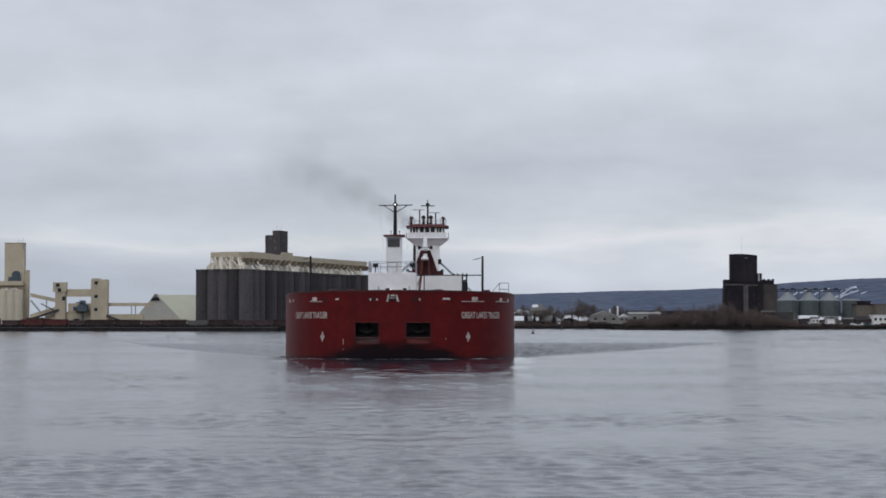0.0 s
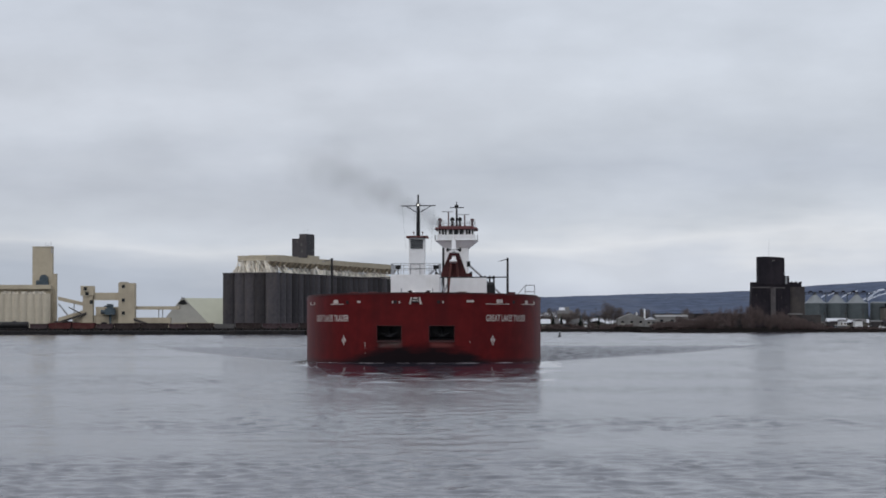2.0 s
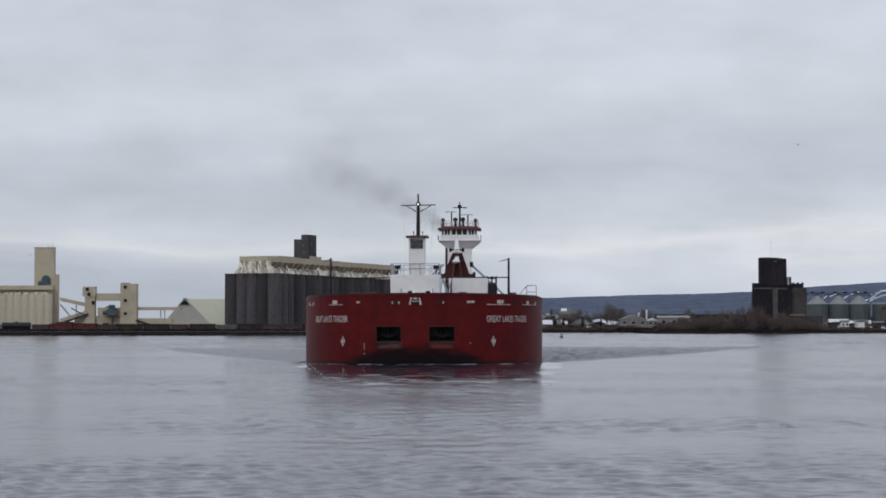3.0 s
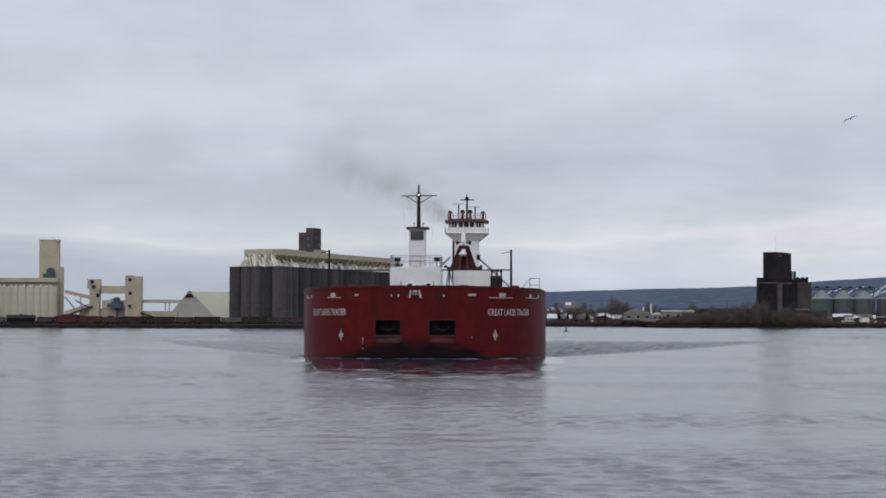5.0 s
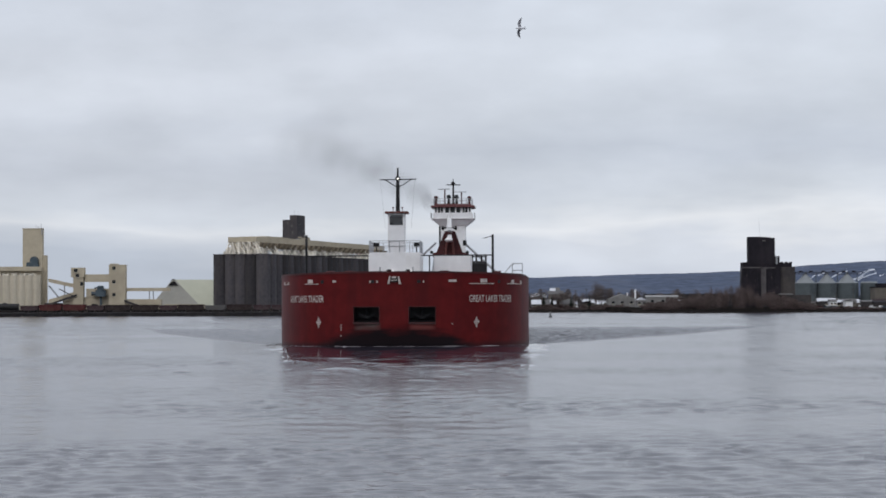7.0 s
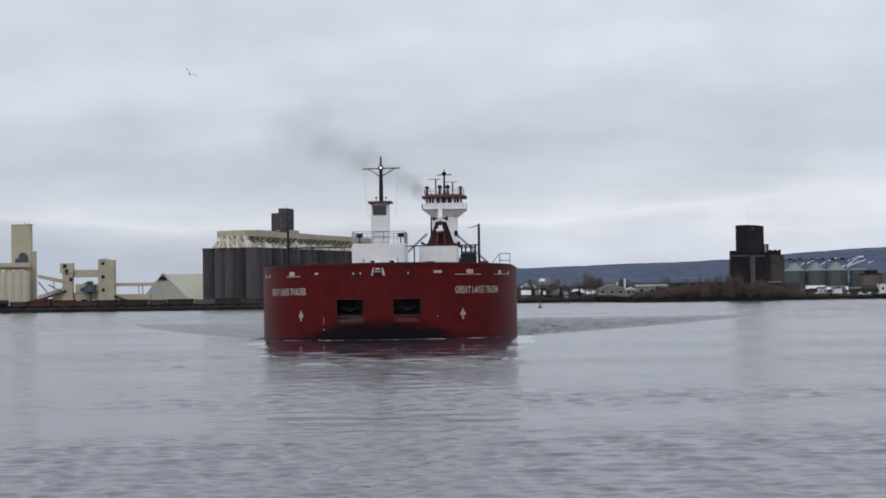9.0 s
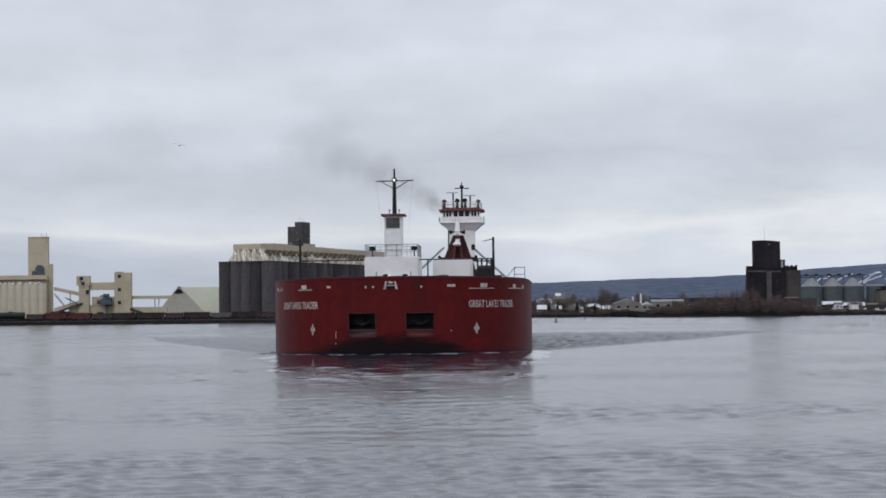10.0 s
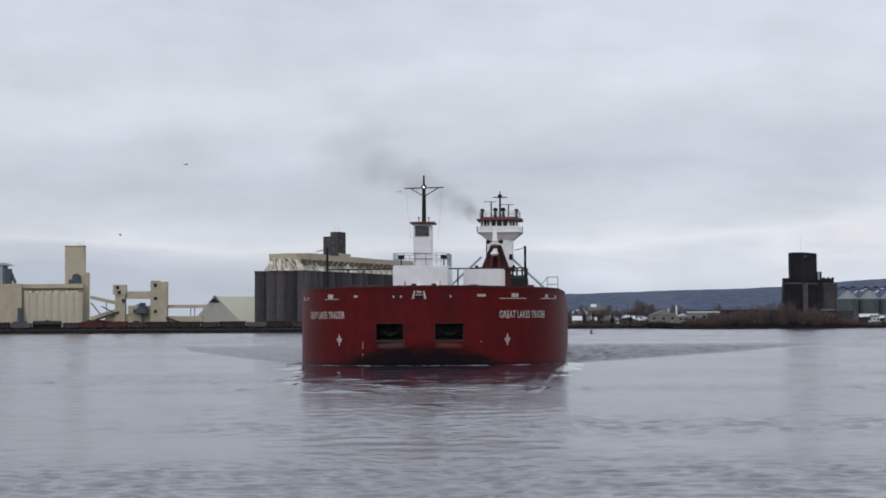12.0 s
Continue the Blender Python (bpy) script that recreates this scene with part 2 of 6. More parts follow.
def tubepart(name, material, parent, a, b, r, r2=None, seg=8, label=""):
    bm = bmesh.new()
    tube(bm, a, b, r, r2, seg)
    return part(name, bm, material, parent, label)


def shared(name, ob, parent, m):
    """Another piece on the same mesh."""
    o = new(name, ob.data)
    o.parent, o.matrix_basis = parent, m
    return o


def thing(name, label, category, group="", at=None):
    e = new(name)
    e.empty_display_size = 0.5
    if at is not None:
        e.matrix_basis = at
    return tagged(e, label, category, group)


# ---- water, ground, hill ----
def wave_height(x, y):
    """Wind ripples: many small sine trains about one wind direction, livelier in gust patches."""
    rng = np.random.default_rng(7)
    gust = np.zeros_like(x)
    for _ in range(10):
        k, a, p = math.tau / rng.uniform(18, 75), rng.uniform(0, math.tau), rng.uniform(0, math.tau)
        gust += np.sin(k * (x * math.cos(a) * 0.35 + y * math.sin(a)) + p)
    gust = np.clip(0.62 + 0.22 * gust, 0.2, 1.3)
    z = np.zeros_like(x)
    for n in range(34):
        lam = 0.42 * (4.6 / 0.42) ** (n / 33)
        k, a, p = math.tau / lam, rng.normal(-1.35, 0.75), rng.uniform(0, math.tau)
        amp = 0.0105 * lam ** 0.62 / (1 + lam / 3.2)
        z += amp * rng.uniform(0.5, 1.2) * np.sin(k * (x * math.cos(a) + y * math.sin(a)) + p) * (gust if lam < 2.2 else 0.5 + 0.5 * gust) * (1.0 if lam < 1.3 else 0.5)
    return z


def build_water():
    """One sheet: finely waved before the pier, flat and a little lower out to the horizon."""
    rows, cols = 1150, 300
    d = 22.0 * (1300 / 22.0) ** (np.arange(rows) / (rows - 1))
    a = np.linspace(-0.34, 0.34, cols)
    dd, aa = np.meshgrid(d, a, indexing="ij")
    x, y = dd * np.tan(aa), dd
    # calmer in the lee of the pier
    z = wave_height(x, y) * np.interp(dd, [25, 60, 105, 135, 200, 300], [0.47, 0.76, 0.82, 0.64, 0.58, 0.95]) * np.clip((1290 - dd) / 200, 0, 1) * (1 + np.clip((dd - 205) / 150, 0, 4.0))
    co = np.stack([x, y, z], -1).reshape(-1, 3)
    i = np.arange(rows * cols).reshape(rows, cols)
    quads = np.stack([i[:-1, :-1], i[:-1, 1:], i[1:, 1:], i[1:, :-1]], -1).reshape(-1, 4)
    far = np.array([(-4500, -600, -0.3), (4500, -600, -0.3), (4500, 4700, -0.3), (-4500, 4700, -0.3)])
    co = np.vstack([co, far])
    quads = np.vstack([quads, [[rows * cols + k for k in range(4)]]])
    me = bpy.data.meshes.new("water")
    me.from_pydata(co.tolist(), [], quads.tolist())
    me.materials.append(M_WATER)
    me.shade_smooth()
    return tagged(new("water", me), "grey rippled harbour water reflecting an overcast sky", "water", kind="structure")


LEVEL = -0.20  # the water lies a little below the quay's datum
WATER = build_water()

SHORE = [(-4500, 1000), (-900, 800), (-330, 778), (-65, 792), (-30, 870), (0, 1040), (37, 1085), (80, 1085), (83, 958), (110, 948), (150, 955), (235, 1000), (900, 1050), (4500, 1300)]


def shore_y(x):
    for (xa, ya), (xb, yb) in zip(SHORE, SHORE[1:]):
        if xa <= x <= xb:
            return ya + (yb - ya) * (x - xa) / (xb - xa)
    return 1000


def build_ground():
    bm = bmesh.new()
    xs = sorted(set([p[0] for p in SHORE] + list(range(-400, 420, 5)) + list(range(-4400, 4500, 400))))
    rows = ((0, -1.0), (1.5, 0.4), (6, 1.1), (14, 1.45), (21, 1.6), (28, 2.3), (34, 2.55), (150, 2.8), (500, 3.0), (1500, 3.2), (3750, 3.2))
    g = []
    for off, z in rows:
        row = []
        for x in xs:
            n = noise.noise((x * 0.11, off * 0.2, 1.5))
            row.append(bm.verts.new((x, shore_y(x) + off + (n * 1.6 if 0 < off < 20 else 0), z + (n * 0.3 if off else 0))))
        g.append(row)
    for a, b in zip(g, g[1:]):
        for i in range(len(xs) - 1):
            bm.faces.new((a[i], a[i + 1], b[i + 1], b[i]))
    return tagged(part("ground", bm, M_SOIL, fix=False), "dark flat harbour shore with a low earth bank", "ground", kind="structure")


build_ground()

RIDGE = [(-4500, 5), (-900, 8), (-480, 12), (-320, 38), (0, 56), (146, 60), (250, 63.5), (360, 67), (475, 69), (560, 72), (670, 81), (745, 86), (815, 91), (900, 93), (1300, 104), (4500, 60)]


def ridge_z(x):
    for (xa, za), (xb, zb) in zip(RIDGE, RIDGE[1:]):
        if xa <= x <= xb:
            return za + (zb - za) * (x - xa) / (xb - xa)
    return 5


def hill_z(x, y):
    k = min(1.0, max(0.0, (y - 3000) / 1000))
    return 2 + (ridge_z(x) - 2) * k * k * (3 - 2 * k) + noise.noise((x * 0.012, y * 0.012, 3)) * 2.2 * k + noise.noise((x * 0.06, y * 0.03, 8)) * 0.9 * k


def build_hill():
    bm = bmesh.new()
    xs = list(range(-4500, -700, 200)) + list(range(-700, 1500, 8)) + list(range(1500, 4600, 200))
    ys = (2950, 3100, 3200, 3300, 3400, 3500, 3600, 3700, 3800, 3900, 4000, 4200)
    g = [[bm.verts.new((x, y, hill_z(x, y))) for x in xs] for y in ys]
    for a, b in zip(g, g[1:]):
        for i in range(len(xs) - 1):
            bm.faces.new((a[i], a[i + 1], b[i + 1], b[i]))
    return tagged(part("hill", bm, M_HILL, fix=False, smooth=True), "long low hill of bare forest, tinted haze blue", "hill", kind="structure")


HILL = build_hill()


# ---- the ship: a barge and the tug that pushes it (x across, y towards the stern, z up) ----
BEAM = {1: 11.9, -1: 11.70}
NOSE = {1: 13.0, -1: 16.2}
FULL = {1: 2.6, -1: 2.75}


def bow_y(x):
    """How far back the bow's skin lies at x."""
    k = 1 if x >= 0 else -1
    u = min(1.0, abs(x) / BEAM[k])
    return NOSE[k] * (1 - (1 - u ** FULL[k]) ** (1 / FULL[k]))


def rim_z(x):
    u = abs(x) / BEAM[1 if x >= 0 else -1]
    return 6.52 - 0.20 * u ** 2 - 0.30 * max(0.0, (u - 0.93) / 0.07) ** 2


BOW_X, BOW_S = {}, {}
for k in (1, -1):
    BOW_X[k] = [BEAM[k] * math.sin(i / 2000 * math.pi / 2) for i in range(2001)]
    BOW_S[k] = [0.0]
    for xa, xb in zip(BOW_X[k], BOW_X[k][1:]):
        BOW_S[k].append(BOW_S[k][-1] + math.hypot(xb - xa, bow_y(k * xb) - bow_y(k * xa)))


def bow_at(s, out=0.0):
    """Place on the bow's skin s metres along it from the stem, pushed out by out."""
    k = 1 if s >= 0 else -1
    x = float(np.interp(abs(s), BOW_S[k], BOW_X[k]))
    e = 0.02
    x0, x1 = max(0, x - e), min(BEAM[k], x + e)
    t = Vector((x1 - x0, bow_y(k * x1) - bow_y(k * x0))).normalized()
    nx, ny = t.y, -t.x
    return k * (x + nx * out), bow_y(k * x) + ny * out


def bow_s(x):
    k = 1 if x >= 0 else -1
    return k * float(np.interp(abs(x), BOW_X[k], BOW_S[k]))


POCKETS = ((-3.82, -1.56), (1.12, 3.44))  # anchor pockets, from side to side
FOOT, HEAD = 1.98, 3.36


def build_barge():
    ship = thing("barge", "red steel lake freighter barge with white deckhouses, under way", "ship")
    # skin of the bow, open where the anchor pockets are
    half = [4.4, 5.0, 5.7, 6.4, 7.1, 7.8, 8.4, 9.0, 9.6, 10.1, 10.6, 11.0, 11.3, 11.55, 11.75, 11.86, 11.9]
    xs = [-x * BEAM[-1] / BEAM[1] for x in half[::-1]] + [-3.82, -3.2, -2.4, -1.56, -0.8, -0.2, 0.4, 1.12, 1.7, 2.3, 2.9, 3.44] + half
    zs = [-1.2, -0.4, 0.0, 0.3, 0.6, 0.9, 1.2, 1.5, 1.75, 1.98, 2.6, 3.36, 4.2, 5.0, 5.8, None]

    def skin(x, z):
        y = bow_y(x)
        arch = 1.75 * max(0.0, 1 - (x / 6.2) ** 2) ** 0.5
        if z < arch:
            y += (arch - z) * 0.10 * max(0.0, 1 - (x / 6.2) ** 2)
        return y

    bm = bmesh.new()
    low = bmesh.new()
    g, gl = [], []
    for z in zs:
        g.append([bm.verts.new((x, skin(x, rim_z(x) if z is None else z), rim_z(x) if z is None else z)) for x in xs])
    for j in range(len(zs) - 1):
        for i in range(len(xs) - 1):
            xm = (xs[i] + xs[i + 1]) / 2
            if any(a < xm < b for a, b in POCKETS) and zs[j] >= 1.97 and (zs[j + 1] or 9) <= 3.37:
                continue
            bm.faces.new((g[j][i], g[j][i + 1], g[j + 1][i + 1], g[j + 1][i]))
    # sides and stern
    for side in (0, -1):
        for j in range(len(zs) - 1):
            a, b = g[j][side], g[j + 1][side]
            c = bm.verts.new((a.co.x, 178, a.co.z))
            d = bm.verts.new((b.co.x, 178, b.co.z))
            bm.faces.new((a, c, d, b))
    bmesh.ops.remove_doubles(bm, verts=bm.verts, dist=0.001)
    body = part("hull", bm, M_RED_HULL, ship, "dull red painted hull, scuffed black at the foot of the bow", smooth=True)
    # rim, deck
    bm = bmesh.new()
    for a, b in zip(xs, xs[1:]):
        pa, pb = bow_at(bow_s(a)), bow_at(bow_s(b))
        qa, qb = bow_at(bow_s(a), -0.25), bow_at(bow_s(b), -0.25)
        ra, rb = bow_at(bow_s(a), 0.06), bow_at(bow_s(b), 0.06)
        za, zb = rim_z(a), rim_z(b)
        v = [bm.verts.new(p) for p in ((*ra, za - 0.12), (*rb, zb - 0.12), (*rb, zb + 0.04), (*ra, za + 0.04), (*qa, za + 0.04), (*qb, zb + 0.04), (*qb, zb - 0.9), (*qa, za - 0.9))]
        for f in ((0, 1, 2, 3), (3, 2, 5, 4), (4, 5, 6, 7)):
            bm.faces.new([v[i] for i in f])
    part("bulwark_rail", bm, M_REDDARK, body, "dark red capping rail")
    bm = bmesh.new()
    prism(bm, [(-11.3, 178), (-11.3, 15.6)] + [bow_at(s, -0.3) for s in np.linspace(-14, 14, 25)] + [(11.7, 12.5), (11.7, 178)], 5.55, 5.65)
    part("deck", bm, M_REDDARK, ship)
    # anchor pockets
    for a, b in POCKETS:
        z0, z1 = FOOT, HEAD
        out = max(bow_y(a), bow_y(b))
        bm = bmesh.new()
        lo = [bm.verts.new((x, bow_y(x) - 0.001, z)) for x, z in ((a, z0), (b, z0), (b, z1), (a, z1))]
        hi = [bm.verts.new((x, bow_y(x) + 1.5, z)) for x, z in ((a, z0 + 0.35), (b, z0 + 0.35), (b, z1), (a, z1))]
        for i in range(4):
            bm.faces.new((lo[i], lo[(i + 1) % 4], hi[(i + 1) % 4], hi[i]))
        bm.faces.new(hi)
        pocket = part("anchor_pocket", bm, M_BLACK, body, "black recessed anchor pocket")
        bm = bmesh.new()
        cx = (a + b) / 2
        tube(bm, (cx, 0.9, 2.3), (cx, 1.1, 3.25), 0.13)
        tube(bm, (cx - 0.75, 0.82, 2.75), (cx, 0.75, 2.38), 0.10, 0.16)
        tube(bm, (cx + 0.75, 0.82, 2.75), (cx, 0.75, 2.38), 0.10, 0.16)
        lump(bm, (cx, 0.8, 2.4), 0.3, 0.2, 0.16)
        part("anchor", bm, M_ANCHOR, pocket, "dark stockless anchor")
        bm = bmesh.new()
        for x0, x1 in ((a - 0.07, a), (b, b + 0.07)):
            box(bm, x0, x1, min(bow_y(x0), bow_y(x1)) - 0.05, out + 0.1, z0 - 0.07, z1 + 0.07)
        box(bm, a - 0.07, b + 0.07, -0.04, out + 0.1, z1, z1 + 0.07)
        part("pocket_frame", bm, M_REDDARK, body)
        bm = bmesh.new()
        box(bm, a - 0.03, b + 0.03, -0.05, out + 0.1, z0 - 0.14, z0 - 0.04)
        part("chafing_lip", bm, M_CHAFE, body, "rubbed steel lip below the pocket")
    # fairleads and chocks along the bulwark; pale plates imitate daylight through the openings
    def fairlead(x, w, h, z, mat, label, out=0.05):
        s = bow_s(x)
        bm = bmesh.new()
        n = max(1, int(w / 0.4))
        front, back = [], []
        for k in range(n + 1):
            q = s - w / 2 + w * k / n
            for row, o in ((front, out), (back, -0.05)):
                row.append([bm.verts.new((*bow_at(q, o), z)), bm.verts.new((*bow_at(q, o), z + h))])
        for k in range(n):
            bm.faces.new((front[k][0], front[k + 1][0], front[k + 1][1], front[k][1]))
            bm.faces.new((front[k][1], front[k + 1][1], back[k + 1][1], back[k][1]))
            bm.faces.new((front[k][0], back[k][0], back[k + 1][0], front[k + 1][0]))
        for k in (0, n):
            bm.faces.new((front[k][0], front[k][1], back[k][1], back[k][0]))
        part("fairlead", bm, mat, body, label)

    for x, w, h, z in ((-10.75, 0.2, 0.3, 5.42), (-10.25, 0.2, 0.24, 5.45), (-7.9, 0.62, 0.34, 5.52), (-5.6, 0.34, 0.18, 5.58), (4.98, 0.72, 0.2, 5.60), (7.75, 0.66, 0.34, 5.54), (10.35, 0.4, 0.32, 5.48), (11.1, 0.25, 0.3, 5.44)):
        fairlead(x, w, h, z, M_LETTER_DAYLIGHT, "pale plate painted as daylight through a mooring chock")
    for x, w in ((-7.8, 1.7), (7.6, 2.6), (10.55, 2.7), (-10.5, 1.3)):
        fairlead(x, w, 0.06, 5.42, M_LETTER_DAYLIGHT, "thin pale ledge", 0.09)
    for x in (-2.12, 2.0, -6.75, 9.1):
        fairlead(x, 0.30, 0.28, 5.5, M_BLACK, "black hawse hole")
    for x in (-2.35, -1.72, 2.42):
        fairlead(x, 0.13, 0.2, 5.52, M_LETTER_DAYLIGHT, "small pale plate painted as daylight through a chock")
    # stem fairlead: two raking pale cheeks with a black roller box between
    for sx in (-1, 1):
        bm = bmesh.new()
        prism(bm, [(sx * 0.62 - 0.2, 5.42), (sx * 0.42 - 0.2, 5.42), (sx * 0.32 - 0.2, 6.1), (sx * 0.44 - 0.2, 6.1)], -0.16, 0.02, "y")
        part("stem_cheek", bm, M_LETTER_DAYLIGHT, body, "pale painted stem fairlead cheek")
    boxpart("stem_roller", M_BLACK, body, -0.56, 0.16, -0.12, 0.02, 5.58, 6.05)
    boxpart("stem_plate", M_LETTER_DAYLIGHT, body, -0.40, 0.0, -0.17, -0.10, 5.93, 6.08)
    boxpart("stem_sill", M_LETTER_DAYLIGHT, body, -0.48, 0.08, -0.17, -0.10, 5.72, 5.80)

    for x in (-0.75, 0.95):
        bm = bmesh.new()
        tube(bm, (x, 1.6, 5.6), (x, 1.6, 6.62), 0.17, seg=10)
        lump(bm, (x, 1.6, 6.66), 0.26, 0.22, 0.10)
        part("bitt", bm, M_BLACK, ship, "black mooring bitt")
    for x, y in ((-6.2, 3.2), (-4.4, 2.4), (4.2, 2.4), (8.9, 5.0)):
        bm = bmesh.new()
        box(bm, x - 0.3, x + 0.3, y, y + 0.5, 5.6, 6.5)
        tube(bm, (x - 0.4, y + 0.25, 6.52), (x + 0.4, y + 0.25, 6.52), 0.13, seg=8)
        part("roller_chock", bm, M_REDDARK, ship)

    # painted marks
    def painted(bm_flat, s0, z0, name, label):
        for v in bm_flat.verts:
            px, py = bow_at(s0 + v.co.x, 0.02)
            v.co = (px, py, z0 + v.co.y)
        return part(name, bm_flat, M_LETTER_DAYLIGHT, body, label, fix=False)

    def words(text, size, stretch, s0, z0):
        cu = bpy.data.curves.new("lettering", "FONT")
        cu.body, cu.size, cu.resolution_u = text, size, 3
        cu.offset = 0.009
        ob = new("lettering", cu)
        me = ob.to_mesh()
        bm = bmesh.new()
        bm.from_mesh(me)
        ob.to_mesh_clear()
        bpy.data.objects.remove(ob)
        bmesh.ops.subdivide_edges(bm, edges=[e for e in bm.edges if e.calc_length() > 0.25], cuts=1)
        lo, hi = min(v.co.x for v in bm.verts), max(v.co.x for v in bm.verts)
        k = stretch / (hi - lo)
        for v in bm.verts:
            v.co.x = (v.co.x - lo) * k
        painted(bm, s0, z0, "ship_name", "faded white painted lettering")

    words("GREAT LAKES TRADER", 0.86, 5.15, bow_s(6.46), 3.82)
    words("GREAT LAKES TRADER", 0.86, 5.15, bow_s(-6.60) - 5.15, 3.82)
    for x in (-7.1, 7.1):
        bm = bmesh.new()

        def bar(u0, u1, v0, v1):
            n = [bm.verts.new(c) for c in ((u0, v0, 0), (u1, v0, 0), (u1, v1, 0), (u0, v1, 0))]
            bm.faces.new(n)
        bar(-0.03, 0.03, -0.50, 0.50)
        bar(-0.26, 0.26, -0.04, 0.06)
        bar(-0.09, 0.09, -0.42, -0.34)
        bar(-0.08, 0.08, 0.28, 0.36)
        for k in range(12):
            a, b = k * math.tau / 12, (k + 1) * math.tau / 12
            n = [bm.verts.new((r * math.cos(c), r * math.sin(c), 0)) for r, c in ((0.17, a), (0.24, a), (0.24, b), (0.17, b))]
            bm.faces.new(n)
        painted(bm, bow_s(x), 2.02, "thruster_mark", "white painted crossed-ring mark")
    for x, zz in ((-5.0, (1.75, 1.55, 1.35, 0.8)), (4.95, (1.85,))):
        for z in zz:
            bm = bmesh.new()
            n = [bm.verts.new(c) for c in ((-0.04, -0.05, 0), (0.04, -0.05, 0), (0.04, 0.05, 0), (-0.04, 0.05, 0))]
            bm.faces.new(n)
            painted(bm, bow_s(x), z, "draught_mark", "small pale draught mark")

    # forward deckhouse with the mast tower
    house = part("deckhouse", rounded(-2.76, 1.98, 4.0, 10.0, 5.6, 8.34), M_WHITE, ship, "white painted steel deckhouse")
    for x in (-1.7, 1.3):
        tubepart("vent_pipe", M_GREY, house, (x, 3.7, 5.6), (x, 3.7, 7.0), 0.06)
    for x in (-0.75, 0.95):
        boxpart("deck_lamp", M_DECKLAMP, house, x - 0.30, x + 0.30, 3.8, 3.95, 6.50, 6.66, label="lit deck floodlight")
    railing(house, [(-2.7, 4.1), (1.92, 4.1), (1.92, 9.9), (-2.7, 9.9), (-2.7, 4.1)], 8.34, 1.06, 0.95)
    for x in (-2.05, 1.62):
        bm = bmesh.new()
        box(bm, x - 0.26, x + 0.26, 3.98, 4.3, 8.86, 9.24)
        box(bm, x - 0.05, x + 0.05, 4.14, 4.24, 8.34, 8.86)
        part("floodlight", bm, M_BLACK, house, "black floodlight on the rail")
    tower = part("mast_tower", rounded(-1.0, 0.55, 4.15, 6.2, 8.34, 11.92), M_WHITE, ship, "white square mast tower")
    boxpart("louvre", M_GLASS, tower, -0.84, 0.36, 4.11, 4.2, 10.84, 11.74, label="dark louvred opening")
    bm = bmesh.new()
    for k in range(6):
        box(bm, -0.82, 0.34, 4.085, 4.108, 10.90 + k * 0.14, 10.92 + k * 0.14)
    part("slat", bm, M_GREY, tower)
    boxpart("cap", M_RUST, tower, -1.25, 0.84, 3.85, 6.5, 11.92, 12.08, label="dull red cap plate")
    for x in (-0.52, 0.33):
        bm = bmesh.new()
        tube(bm, (x, 4.2, 12.08), (x, 4.2, 12.4), 0.03)
        lump(bm, (x, 4.2, 12.42), 0.09, 0.09, 0.07)
        part("lamp_stalk", bm, M_REDDARK, tower)
    mast = tubepart("mast", M_BLACK, ship, (-0.12, 4.9, 12.0), (-0.12, 4.9, 15.1), 0.20, 0.15, 10, label="black steel mast with crossarm")
    tubepart("topmast", M_BLACK, mast, (-0.12, 4.9, 15.1), (-0.12, 4.9, 16.12), 0.10, 0.07)
    bm = bmesh.new()
    tube(bm, (-1.78, 4.9, 15.02), (1.58, 4.9, 15.07), 0.05)
    for sx, e in ((-1, -1.3), (1, 1.1)):
        tube(bm, (-0.12, 4.9, 14.3), (e, 4.9, 15.02), 0.04)
    part("crossarm", bm, M_BLACK, mast)
    bm = bmesh.new()
    lump(bm, (-0.12, 4.66, 15.10), 0.085, 0.08, 0.09)
    part("masthead_light", bm, M_LAMP, mast, "lit white masthead light")
    bm = bmesh.new()
    lump(bm, (-0.12, 4.85, 15.12), 0.24, 0.1, 0.24)
    part("light_shield", bm, M_BLACK, mast)
    for x in (-1.7, 1.45):
        tubepart("halyard", M_GREY, mast, (x, 4.9, 14.92), (x * 0.75, 4.9, 10.6), 0.010, seg=4)
    # second deckhouse
    second = part("deckhouse", rounded(3.02, 6.48, 9.0, 15.5, 5.6, 8.24), M_WHITE, ship, "low white steel deckhouse")
    # posts, wire between them
    for sx in (-1, 1):
        post = tubepart("lamp_post", M_BLACK, ship, (sx * 8.55, 5.2, 5.6), (sx * 8.55, 5.2, 9.98), 0.12, 0.10, label="black upright deck post")
        tubepart("arm", M_BLACK, post, (sx * 8.55, 5.2, 9.85), (sx * 8.55 - 0.75, 5.2, 9.66), 0.035)
        boxpart("post_lamp", M_GREY, post, sx * 8.55 - 0.95, sx * 8.55 - 0.7, 5.1, 5.3, 9.62, 9.68)
    tubepart("crossbar", M_BLACK, ship, (-8.55, 5.25, 8.06), (8.55, 5.25, 8.10), 0.055, label="black bar between the deck posts")
    for a, b in (((2.75, 5.3, 5.7), (2.75, 5.3, 8.1)), ((-6.0, 5.3, 8.05), (-6.6, 5.3, 8.05))):
        tubepart("stanchion", M_BLACK, ship, a, b, 0.06)
    # ladder rail at the shoulder
    bm = bmesh.new()
